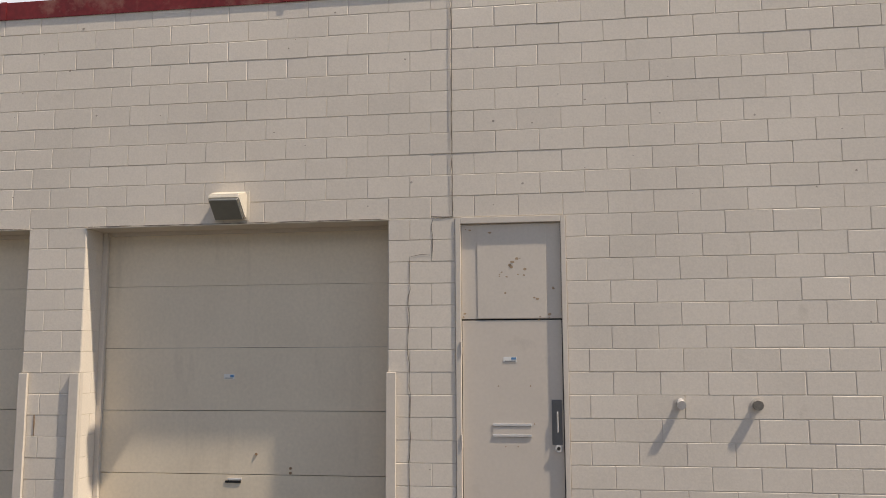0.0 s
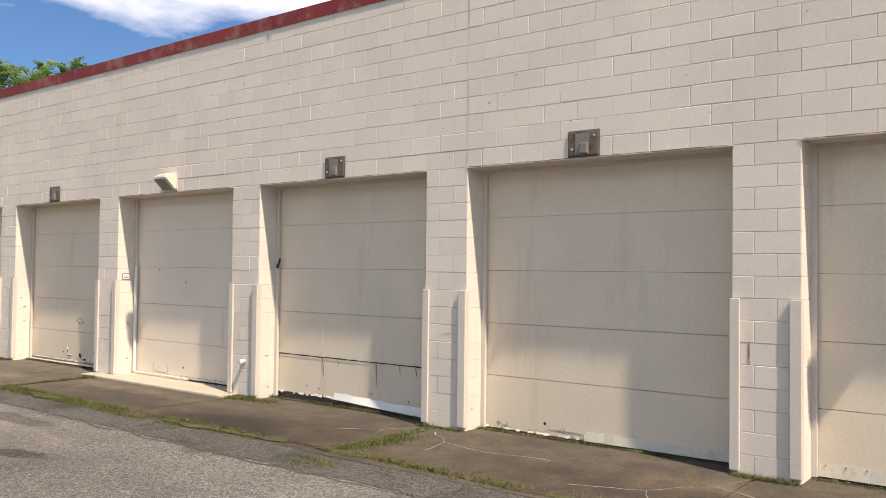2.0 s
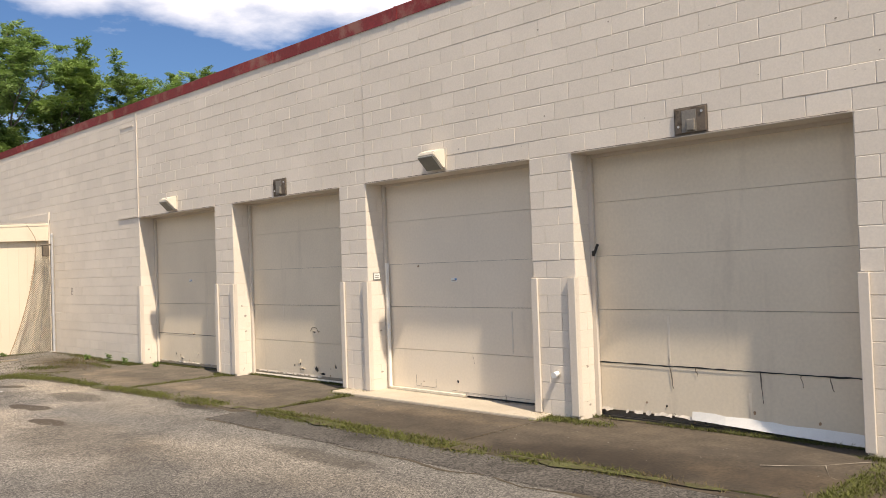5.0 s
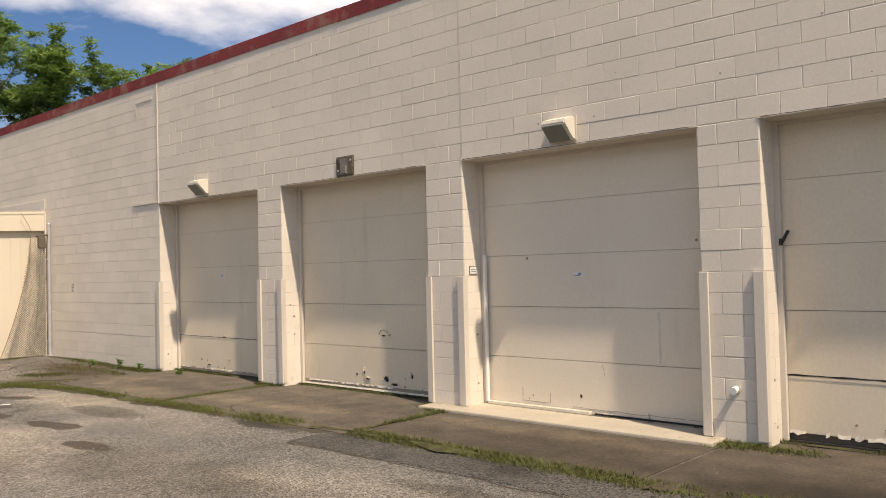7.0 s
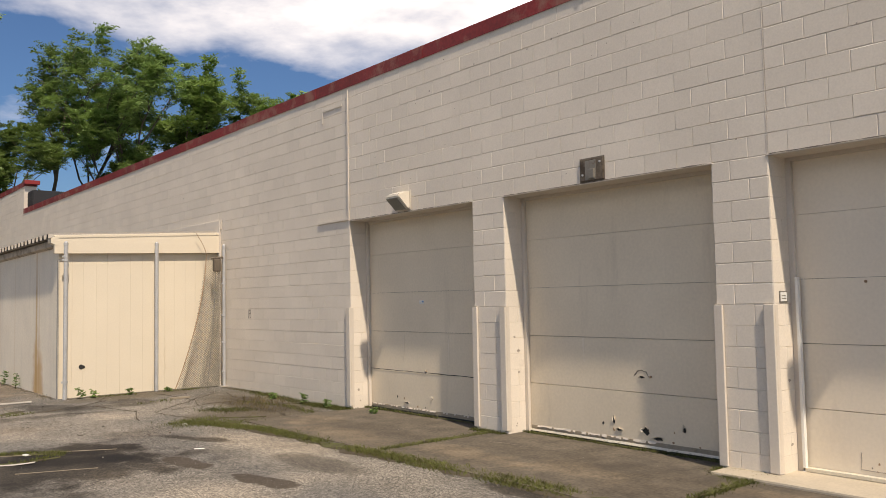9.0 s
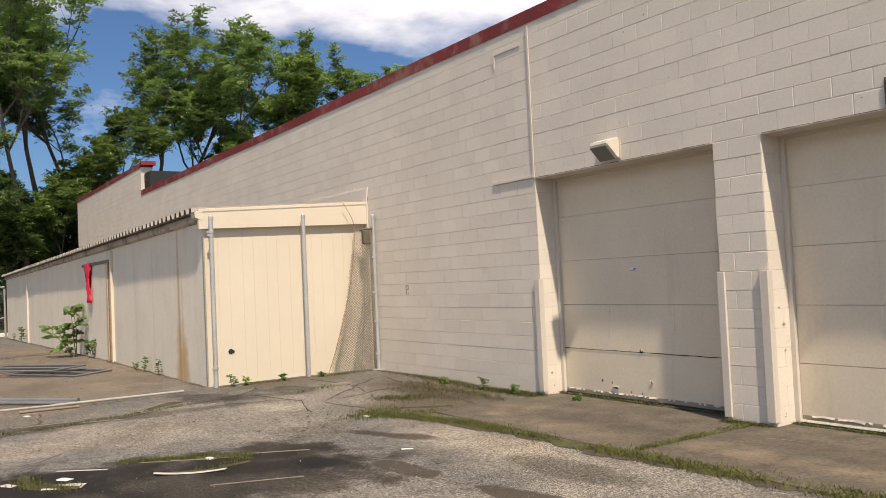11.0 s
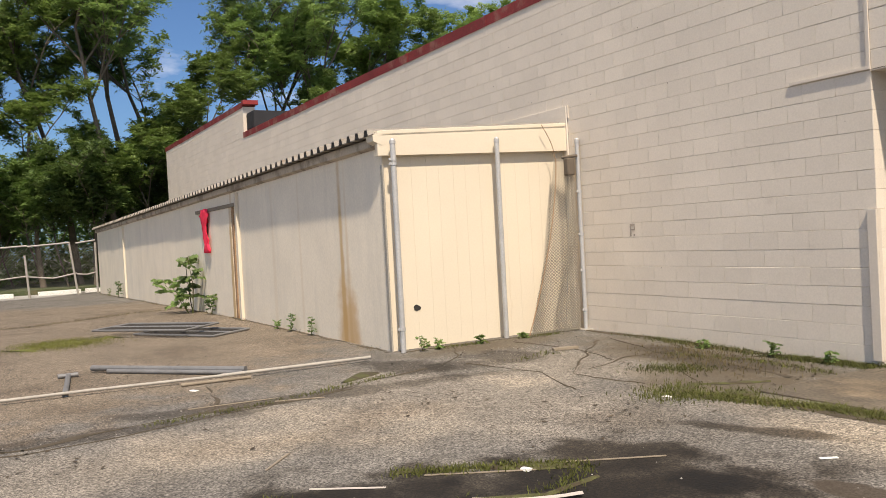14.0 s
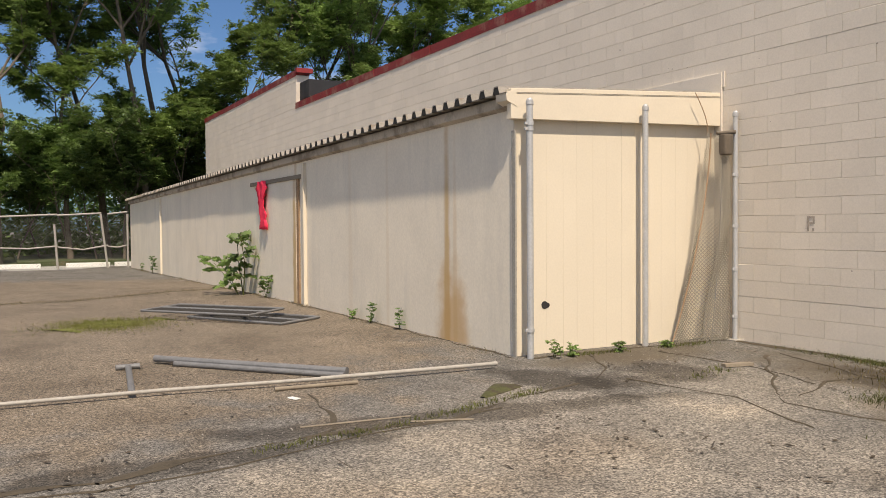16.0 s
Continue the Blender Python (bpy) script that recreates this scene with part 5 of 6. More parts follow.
# ---- trees ----
def grow(rng, height, spread, bare, open_, leaf, n_leaf, clump):
    """Trunk with limbs, and leaf clumps round the twig ends. Returns trunk mesh, crown mesh."""
    bm = nb()
    tips = []
    def limb(p, d, length, r, depth):
        k = 4
        q = p
        for i in range(k):
            d2 = (d + Vector((rng.gauss(0, 0.12), rng.gauss(0, 0.12), rng.gauss(0.04, 0.06)))).normalized()
            e = q + d2 * length / k
            cyl(bm, q, e, r * (1 - i / k * 0.5), 6 if depth else 8, r * (1 - (i + 1) / k * 0.5))
            q, d = e, d2
            if depth < 3 and i >= 1:
                for _ in range(2 if depth == 0 else 1 + (rng.random() < 0.5)):
                    ang = rng.uniform(0, 6.283)
                    side = Vector((math.cos(ang), math.sin(ang), rng.uniform(0.2, 0.9)))
                    limb(q, (d * 0.55 + side * spread).normalized(), length * rng.uniform(0.42, 0.62), r * 0.45, depth + 1)
            if depth >= 2:
                tips.append(q.copy())
        tips.append(q.copy())
    base = Vector((0, 0, -0.3))
    lean = Vector((rng.gauss(0, 0.06), rng.gauss(0, 0.06), 1)).normalized()
    stem = base + lean * height * bare
    cyl(bm, base, stem, 0.012 * height, 10, 0.009 * height)
    limb(stem, lean, height * (1 - bare) * 0.72, 0.0085 * height, 0)
    tm = bpy.data.meshes.new("trunk")
    bm.to_mesh(tm)
    bm.free()
    tm.materials.append(M_BARK)
    verts, faces = [], []
    tips = [q for q in tips if q.z > height * bare * 0.8]
    rng.shuffle(tips)
    keep = tips[:int(len(tips) * open_)]
    per = max(4, int(n_leaf / max(1, len(keep))))
    centre = Vector((0, 0, height * 0.6))
    up = Vector((0, 0, 1))
    for q in keep:
        out_ = (q - centre).normalized()
        left = per
        while left > 0:
            ang = rng.uniform(0, 6.283)
            d = (Vector((math.cos(ang), math.sin(ang), rng.uniform(-0.55, 0.8))) + out_ * 0.5).normalized()
            ln = clump * rng.uniform(0.7, 1.5)
            side = d.cross(up).normalized()
            k = rng.randint(6, 9)
            for i in range(k):
                f = (i + 1) / k
                c = q + d * ln * f - up * ln * 0.28 * f * f
                for sg in (1, -1):
                    u = (side * sg + d * 0.35 + up * rng.uniform(-0.7, 0.5)).normalized()
                    w = (d + up * rng.uniform(-0.5, 0.5)) * 0.40
                    s = leaf * rng.uniform(0.7, 1.3) * (1.1 - 0.5 * f)
                    b = len(verts)
                    verts += [tuple(c), tuple(c + u * s + w * s), tuple(c + u * s * 2), tuple(c + u * s - w * s)]
                    faces.append((b, b + 1, b + 2, b + 3))
            left -= 2 * k
    cm = bpy.data.meshes.new("crown")
    cm.from_pydata(verts, [], faces)
    return tm, cm


TREES = []
for i_, (h_, sp_, ba_, op_, n_, lm_) in enumerate(((17.0, 0.75, 0.30, 0.40, 21000, M_LEAF3), (15.0, 0.95, 0.20, 0.62, 36000, M_LEAF), (12.0, 1.1, 0.12, 0.72, 32000, M_LEAF), (18.0, 0.65, 0.38, 0.30, 15000, M_LEAF3), (7.0, 1.2, 0.04, 1.0, 22000, M_LEAF2))):
    tm_, cm_ = grow(random.Random(20 + i_), h_, sp_, ba_, op_, 0.14 if h_ > 8 else 0.11, n_, 0.018 * h_ + 0.36)
    cm_.materials.append(lm_)
    TREES.append((h_, tm_, cm_))


def plant(kind, x, y, scale, turn, label, z=-0.45):
    h, tm, cm = TREES[kind]
    t = thing("tree" if kind < 4 else "bush", (x, y, z), label, "tree" if kind < 4 else "bush", "trees behind the yard" if kind < 4 else "undergrowth at the wood's edge")
    t.matrix_basis = Matrix.Translation((x, y, z)) @ Matrix.Rotation(radians(turn), 4, "Z") @ Matrix.Diagonal((scale, scale, scale, 1))
    for n_, me in (("trunk", tm), ("crown", cm)):
        o = new(n_, me)
        o.parent = t


def plant_wood():
    rng = random.Random(77)
    tall = "tall leafy tree with open limbs against the sky"
    broad = "broad dense green tree"
    for kind, x, y, s in ((1, -66, -14, 1.1), (1, -67, -8.5, 1.15), (0, -69, -4.5, 1.1), (0, -66, -0.8, 1.05), (1, -67.5, 2.6, 1.0), (0, -69, 4.6, 1.08), (3, -67, 6.6, 1.02), (3, -70, 8.6, 1.1), (0, -72, 10.8, 1.1),
                          (3, -68, 12.6, 1.0), (2, -66, 13.6, 1.0), (0, -70, 15.6, 1.08), (0, -68, 17.8, 0.99), (2, -66, 25.0, 1.38), (1, -69, 26.8, 1.02), (1, -72, 35.0, 1.2), (2, -70, 42.0, 1.3),
                          (2, -66, -4.0, 0.8), (2, -66, 5.0, 0.7), (2, -67, 9.6, 0.72), (2, -66, 17.0, 0.9), (1, -70, -20, 1.15), (0, -66, -24.5, 1.1), (1, -72, -30, 1.2)):
        plant(kind, x, y, s * rng.uniform(0.97, 1.03), rng.uniform(0, 360), tall if kind in (0, 3) else broad)
    for i in range(52):
        plant(4, -65.4 - rng.random() * 5, -30 + i * 1.25, rng.uniform(0.6, 1.1), rng.uniform(0, 360), "dark green bush under the trees")


def far_woods():
    """Dense low wood behind the first trees."""
    rng = random.Random(5)
    verts, faces = [], []
    for _ in range(90000):
        y = rng.uniform(-75, 70)
        x = -74 - rng.random() * 16
        top = 6.5 + 2.5 * noise.noise(Vector((x * 0.12, y * 0.16, 0))) + 1.2 * noise.noise(Vector((x * 0.5, y * 0.5, 2)))
        z = -0.4 + top * rng.random() ** 1.25
        s = rng.uniform(0.16, 0.36)
        u = Vector((rng.gauss(0, 1), rng.gauss(0, 1), rng.gauss(0, 0.6))).normalized()
        w = u.cross(Vector((rng.gauss(0, 0.5), rng.gauss(0, 0.5), 1))).normalized()
        c = Vector((x, y, z))
        b = len(verts)
        verts += [tuple(c - u * s), tuple(c + w * s * 0.5), tuple(c + u * s), tuple(c - w * s * 0.5)]
        faces.append((b, b + 1, b + 2, b + 3))
    tagged(flat_mesh("far_woods", verts, faces, M_LEAF2), "dense dark green wood behind the trees", "woods", kind="stuff")


far_woods()
plant_wood()


# ---- weeds, grass and litter ----
def blades(name, spots, material, label, category="grass", lo=0.02, hi=0.075, seed=1, lean=0.5, w=0.0032):
    rng = random.Random(seed)
    verts, faces = [], []
    for x, y, z in spots:
        h = rng.uniform(lo, hi)
        a = rng.uniform(0, 6.283)
        dx, dy = math.cos(a), math.sin(a)
        bx, by = rng.gauss(0, lean) * h, rng.gauss(0, lean) * h
        b = len(verts)
        ww = w * rng.uniform(0.7, 1.5)
        verts += [(x - dx * ww, y - dy * ww, z), (x + dx * ww, y + dy * ww, z), (x + bx * 0.4 + dx * ww * 0.7, y + by * 0.4 + dy * ww * 0.7, z + h * 0.6), (x + bx * 0.4 - dx * ww * 0.7, y + by * 0.4 - dy * ww * 0.7, z + h * 0.6), (x + bx, y + by, z + h)]
        faces += [(b, b + 1, b + 2, b + 3), (b + 3, b + 2, b + 4)]
    ob = flat_mesh(name, verts, faces, material)
    return tagged(ob, label, category, kind="stuff")


def along(pts, per_m, spread, rng, patchy=0.5):
    out = []
    for (ax, ay), (bx, by) in zip(pts, pts[1:]):
        d = math.hypot(bx - ax, by - ay)
        for _ in range(int(d * per_m)):
            u = rng.random()
            x, y = ax + (bx - ax) * u, ay + (by - ay) * u
            k = noise.noise(Vector((x * 1.3, y * 1.3, 3.3)))
            if k < patchy - 0.5 + rng.uniform(-0.15, 0.15) - 0.0:
                continue
            out.append((x + rng.gauss(0, spread), y + rng.gauss(0, spread), 0))
    return out


def patch_mesh(name, pts, width, material, label, seed=1, category="moss", top=0.012):
    """A ragged low strip of moss or soil that follows a line on the ground."""
    rng = random.Random(seed)
    bm = nb()
    prev = None
    for (ax, ay), (bx, by) in zip(pts, pts[1:]):
        d = math.hypot(bx - ax, by - ay)
        k = max(2, int(d / 0.12))
        nx_, ny_ = -(by - ay) / d, (bx - ax) / d
        for i in range(k + 1):
            x, y = ax + (bx - ax) * i / k, ay + (by - ay) * i / k
            w = width * max(0.02, 0.42 + 1.3 * noise.noise(Vector((x * 1.7, y * 1.7, seed)))) * rng.uniform(0.7, 1.2)
            if material in (M_SOIL, M_PALECRACK):
                x += 0.09 * noise.noise(Vector((x * 2.2, y * 2.2, 9)))
                y += 0.09 * noise.noise(Vector((x * 2.2, y * 2.2, 19))) + 0.03 * noise.noise(Vector((x * 9, y * 9, 29)))
            z = max(ground_z(x, y), 0.012 if (y > 5.75 and -22.9 < x < 9) else -9)
            cur = [bm.verts.new((x + nx_ * s * w, y + ny_ * s * w, z + (top if abs(s) < 0.9 else 0.0) * rng.uniform(0.6, 1.3) + 0.003)) for s in (-1, -0.4, 0.4, 1)]
            if prev:
                for j in range(3):
                    bm.faces.new((prev[j], cur[j], cur[j + 1], prev[j + 1]))
            prev = cur
    bmesh.ops.recalc_face_normals(bm, faces=bm.faces[:])
    return tagged(part(name, bm, material), label, category, kind="stuff")


EDGE = [(-1.0, 5.74), (-5.0, 5.78), (-8.6, 5.86), (-12.2, 5.72), (-15.6, 5.78), (-19.4, 5.62), (-22.0, 5.55), (-23.3, 5.2)]
patch_mesh("moss_strip", EDGE[:4], 0.09, M_MOSS, "moss and soil along the front edge of the slabs", 1)
patch_mesh("moss_strip", [(-11.0, 5.76)] + EDGE[3:], 0.17, M_MOSS, "thick moss and soil along the front edge of the slabs", 2)
patch_mesh("soil_strip", [(-11.0, 5.72), (-15.6, 5.74), (-19.4, 5.58), (-22.5, 5.4)], 0.2, M_SOIL, "dark soil along the front edge of the slabs", 3, "soil", 0.006)
for j_, xj_ in enumerate((-8.66, -15.7, -19.5)):
    patch_mesh("moss_strip", [(xj_, 5.75), (xj_ - 0.02, 7.5)], 0.07, M_MOSS, "moss in a joint between two slabs", 5 + j_)
for k_ in range(6):
    a_, b_ = OPENINGS[k_]
    if k_ != 3:
        patch_mesh("moss_strip", [(b_ - 0.05, 7.84), (a_ + 0.03, 7.83)], 0.04, M_MOSS, "moss and soil along the foot of a garage door", 20 + k_)
    patch_mesh("moss_strip", [(a_ - 0.02, 7.53), (a_ - PIER + 0.02, 7.53)], 0.05, M_MOSS, "moss and soil at the foot of a pier", 40 + k_)
patch_mesh("moss_strip", [(-22.95, 7.5), (-25.2, 7.48), (-27.5, 7.45)], 0.10, M_SOIL, "soil along the foot of the block wall", 60)
patch_mesh("moss_strip", [(-22.9, 5.6), (-23.3, 5.0), (-23.6, 5.6), (-23.2, 6.2)], 0.24, M_MOSS, "mossy patch at the end of the slabs", 61)
patch_mesh("crack_soil", [(-25.5, -1.5), (-25.48, -0.2), (-25.82, 1.23), (-25.81, 2.4), (-26.2, 3.3), (-26.4, 4.1)], 0.075, M_SOIL, "soil filled crack across the asphalt", 62, "crack", 0.004)
patch_mesh("crack_soil", [(-25.35, -1.4), (-25.3, 0.2), (-25.62, 1.5), (-25.95, 2.9)], 0.03, M_SOIL, "thin soil crack beside a wider one", 74, "crack", 0.004)
patch_mesh("crack_soil", [(-25.7, 1.1), (-26.0, 1.5), (-27.3, 1.75)], 0.03, M_SOIL, "soil filled crack in the asphalt", 63, "crack", 0.004)
patch_mesh("crack_soil", [(-24.0, 5.3), (-24.9, 5.1), (-25.9, 6.1), (-26.6, 6.9)], 0.03, M_SOIL, "soil filled crack in the asphalt", 64, "crack", 0.004)
patch_mesh("crack_soil", [(-23.2, 6.5), (-24.6, 6.9), (-25.6, 7.3)], 0.05, M_SOIL, "soil filled crack by the block wall", 65, "crack", 0.004)
patch_mesh("crack_soil", [(-27.9, 4.36), (-31, 4.36), (-36, 4.36), (-44, 4.36), (-52, 4.36), (-59, 4.36)], 0.05, M_SOIL, "soil along the foot of the shed", 66, "soil", 0.006)
patch_mesh("crack_soil", [(-27.75, 4.5), (-27.75, 6.0), (-27.7, 7.5)], 0.06, M_SOIL, "soil along the end of the shed", 67, "soil", 0.006)
patch_mesh("crack_soil", [(-40.0, -3.0), (-39.5, 0.5), (-41.5, 3.0), (-41.2, 4.3)], 0.06, M_SOIL, "weedy crack far across the asphalt", 68, "crack", 0.004)
patch_mesh("moss_strip", [(-33.7, 0.0), (-34.2, 0.7), (-34.6, 1.7)], 0.95, M_BRIGHTMOSS, "bright moss patch on the asphalt", 69)
patch_mesh("moss_strip", [(-26.35, 3.0), (-26.7, 3.5)], 0.16, M_MOSS, "moss patch by the crack", 70)
patch_mesh("moss_strip", [(-22.75, 1.9), (-22.45, 2.5), (-22.15, 2.95)], 0.10, M_MOSS, "grass ring round a hole in the asphalt", 71)
patch_mesh("moss_strip", [(-21.95, 2.0), (-21.75, 2.4), (-21.85, 2.9)], 0.09, M_MOSS, "grass ring round a hole in the asphalt", 72)
patch_mesh("moss_strip", [(-22.75, 1.0), (-22.3, 1.0), (-21.9, 1.35)], 0.10, M_MOSS, "mossy patch in a damp hollow", 73)


for i_, line_ in enumerate(([(-23.0, 6.9), (-24.0, 7.05), (-25.2, 6.7), (-26.6, 7.1)], [(-23.6, 5.7), (-24.4, 6.1), (-24.5, 6.8), (-24.2, 7.4)], [(-25.0, 5.4), (-25.3, 6.2), (-25.2, 7.3)],
                             [(-25.3, 6.0), (-26.3, 6.2), (-27.4, 6.0)], [(-26.4, 4.3), (-26.9, 4.9), (-27.6, 5.1)], [(-24.2, 4.6), (-25.2, 4.9), (-26.3, 4.6)])):
    patch_mesh("crack_soil", line_, 0.018, M_SOIL, "soil filled crack in the broken asphalt", 101 + i_, "crack", 0.005)


def pale_crack(pts, seed, width=0.012):
    patch_mesh("slab_crack", pts, width, M_PALECRACK, "pale crack across a dark slab", seed, "crack", 0.001)


for i_, line_ in enumerate(([(-8.75, 7.35), (-9.0, 7.0), (-9.5, 6.75)], [(-9.0, 7.0), (-8.85, 6.6)], [(-5.0, 7.45), (-5.15, 7.0), (-5.6, 6.5), (-6.2, 6.2)], [(-5.15, 7.0), (-4.6, 6.75), (-3.8, 6.7)],
                             [(-5.6, 6.5), (-5.4, 6.1)], [(-8.5, 7.3), (-8.1, 6.9), (-7.4, 6.8)], [(-8.1, 6.9), (-8.0, 6.5)], [(-7.4, 6.8), (-6.8, 6.95)], [(-19.35, 7.35), (-19.0, 7.0), (-18.75, 6.75)], [(-19.0, 7.0), (-18.6, 7.1)])):
    pale_crack(line_, 81 + i_, 0.010)


def old_strip():
    """A band of darker asphalt along the slabs."""
    verts, faces = [], []
    n_ = 120
    for i in range(n_ + 1):
        x = 2.0 - 17.9 * i / n_
        y0 = 5.12 + 0.04 * noise.noise(Vector((x * 1.5, 0, 0))) 
        verts += [(x, y0, ground_z(x, y0) + 0.002), (x, y0 + 0.02, ground_z(x, y0) + 0.008), (x, 5.80, ground_z(x, 5.8) + 0.010)]
    for i in range(n_):
        a, b = 3 * i, 3 * i + 3
        faces += [(a, a + 1, b + 1, b), (a + 1, a + 2, b + 2, b + 1)]
    tagged(flat_mesh("pavement_strip", verts, faces, M_OLDSTRIP), "band of darker worn asphalt beside the slabs", "asphalt", kind="structure")


old_strip()
patch_mesh("crack_soil", [(-15.95, 5.5), (-15.85, 5.09), (-13.0, 5.09), (-9.0, 5.09), (-5.0, 5.1), (0.0, 5.1)], 0.035, M_SOIL, "dark seam along the edge of the darker asphalt", 75, "crack", 0.003)


def put_z(spots):
    return [(x, y, max(ground_z(x, y), 0.008 if (y > 5.78 and -22.9 < x < 9) else -9)) for x, y, _ in spots]


def build_grass():
    rng = random.Random(15)
    blades("grass", put_z(along(EDGE[:4], 700, 0.045, rng, 0.6) + along(EDGE[3:], 1900, 0.07, rng, 0.2)), M_GRASS, "short green grass along the slab edge", seed=2, lo=0.012, hi=0.058, lean=0.8)
    blades("grass", put_z(along(EDGE, 260, 0.07, rng, 0.35)), M_DRYGRASS, "dry grass along the slab edge", seed=3, lean=0.9, hi=0.05)
    js = []
    for xj in (-8.66, -15.7, -19.5):
        js += along([(xj, 5.75), (xj - 0.02, 7.5)], 800, 0.04, rng, 0.35)
    js += along([(-8.65, 5.9), (-8.5, 6.9)], 1500, 0.09, rng, 0.2) + along([(-12.2, 5.7), (-11.0, 5.76)], 1900, 0.08, rng, 0.1) + along([(-8.75, 5.25), (-8.3, 5.5)], 1500, 0.1, rng, 0.1) + along([(-16.2, 7.5), (-15.7, 7.2)], 1500, 0.08, rng, 0.1) + along([(-12.4, 7.35), (-11.5, 7.5)], 900, 0.07, rng, 0.1)
    blades("grass", put_z(js), M_GRASS, "green grass in the slab joints", seed=4, lo=0.012, hi=0.045, lean=0.9)
    fs = []
    for k in range(6):
        a, b = OPENINGS[k]
        fs += along([(a - 0.02, 7.5), (a - PIER, 7.5)], 800, 0.035, rng, 0.25)
        if k != 3:
            fs += along([(b, 7.82), (a, 7.82)], 420, 0.02, rng, 0.4)
    fs += along([(-22.9, 7.5), (-25.0, 7.45), (-27.4, 7.42)], 900, 0.07, rng, 0.4) + along([(-22.9, 7.45), (-24.4, 7.4)], 1200, 0.08, rng, 0.2) + along([(-24.6, 5.85), (-24.1, 6.3)], 1300, 0.12, rng, 0.2)
    blades("grass", put_z(fs), M_GRASS, "grass tufts along the foot of the wall", seed=5, lo=0.012, hi=0.055, lean=0.8)
    ws = along([(-22.9, 5.7), (-23.4, 4.95), (-23.7, 5.6)], 1500, 0.16, rng, 0.35)
    ws += along([(-22.75, 1.9), (-22.4, 2.6), (-22.1, 3.0), (-21.8, 2.6), (-21.95, 2.0)], 1000, 0.05, rng, 0.3)
    ws += along([(-22.75, 1.0), (-22.3, 1.0), (-21.9, 1.3)], 1000, 0.07, rng, 0.3)
    ws += along([(-25.6, 0.6), (-25.85, 2.0), (-26.5, 4.1)], 220, 0.05, rng, 0.5) + along([(-27.7, 4.5), (-27.6, 6.0), (-27.6, 7.3)], 300, 0.05, rng, 0.5)
    ws += along([(-26.9, 4.9), (-27.3, 5.1)], 700, 0.08, rng, 0.2) + along([(-23.0, 6.9), (-24.0, 7.05), (-25.2, 6.7)], 300, 0.06, rng, 0.4) + along([(-26.0, 5.2), (-26.2, 5.8)], 380, 0.08, rng, 0.2)
    blades("grass", put_z(ws), M_GRASS, "green grass patches in the asphalt", seed=6, hi=0.045)
    ds = along([(-23.5, 6.6), (-25.4, 7.2), (-23.4, 5.8), (-24.3, 6.2)], 380, 0.28, rng, 0.5) + along([(-40.0, -3.0), (-39.5, 0.5), (-41.5, 3.0), (-41.2, 4.3)], 120, 0.15, rng, 0.3) + along([(-28, 4.3), (-40, 4.3), (-58, 4.3)], 40, 0.06, rng, 0.5)
    blades("dry_grass", put_z(ds), M_DRYGRASS, "dry weeds in the cracks", seed=7, hi=0.07, lean=0.5)
    ms = [(-34.2 + rng.gauss(0, 0.45), 0.75 + rng.gauss(0, 0.42), 0) for _ in range(7000)]
    blades("grass", put_z(ms), M_BRIGHTMOSS, "low green growth on the asphalt", seed=8, lo=0.01, hi=0.04)


build_grass()


def build_weed(x, y, h, leaves, leaf, label, seed, name="weed", stems=1, y_off=0.0, reach=0.0):
    """A leafy weed or sapling: stems with pinnate leaves."""
    rng = random.Random(seed)
    z = ground_z(x, y)
    t = thing(name, (x, y, z), label, "weed" if h < 0.8 else "sapling")
    bs = nb()
    verts, faces = [], []
    for s in range(stems):
        top = Vector((x - reach + rng.gauss(0, 0.12) * h, y + rng.gauss(0, 0.08) * h - y_off, z + h * rng.uniform(0.75, 1.0)))
        a = Vector((x, y, z - 0.02))
        mid = (a + top) / 2 + Vector((rng.gauss(0, 0.04) * h, rng.gauss(0, 0.04) * h, 0))
        cyl(bs, a, mid, 0.008 * h + 0.002, 6)
        cyl(bs, mid, top, 0.005 * h + 0.001, 6)
        for _ in range(leaves):
            u = rng.uniform(0.25, 1.0)
            p = a.lerp(mid, u * 2) if u < 0.5 else mid.lerp(top, u * 2 - 1)
            ang = rng.uniform(0, 6.283)
            d = Vector((math.cos(ang), math.sin(ang) * 0.7, rng.uniform(-0.1, 0.5))).normalized()
            ln = leaf * rng.uniform(1.5, 3.2)
            cyl(bs, p, p + d * ln, 0.0012, 4)
            side = d.cross(Vector((0, 0, 1))).normalized()
            for i in range(6):
                c = p + d * ln * (0.3 + 0.7 * i / 5)
                c.z -= 0.12 * ln * (i / 5) ** 2
                for sg in (1, -1):
                    e = c + side * sg * leaf * 0.8 + d * leaf * 0.25 - Vector((0, 0, leaf * 0.45))
                    ti = Vector((0, 0, rng.uniform(-0.45, 0.45) * leaf))
                    m1 = (c + e) / 2 + d * leaf * 0.45 + ti
                    m2 = (c + e) / 2 - d * leaf * 0.4 - ti
                    b = len(verts)
                    verts += [tuple(c), tuple(m1), tuple(e), tuple(m2)]
                    faces.append((b, b + 1, b + 2, b + 3))
    part("stem", bs, M_GRASS, t)
    flat_mesh("leaves", verts, faces, M_LEAF3, t)


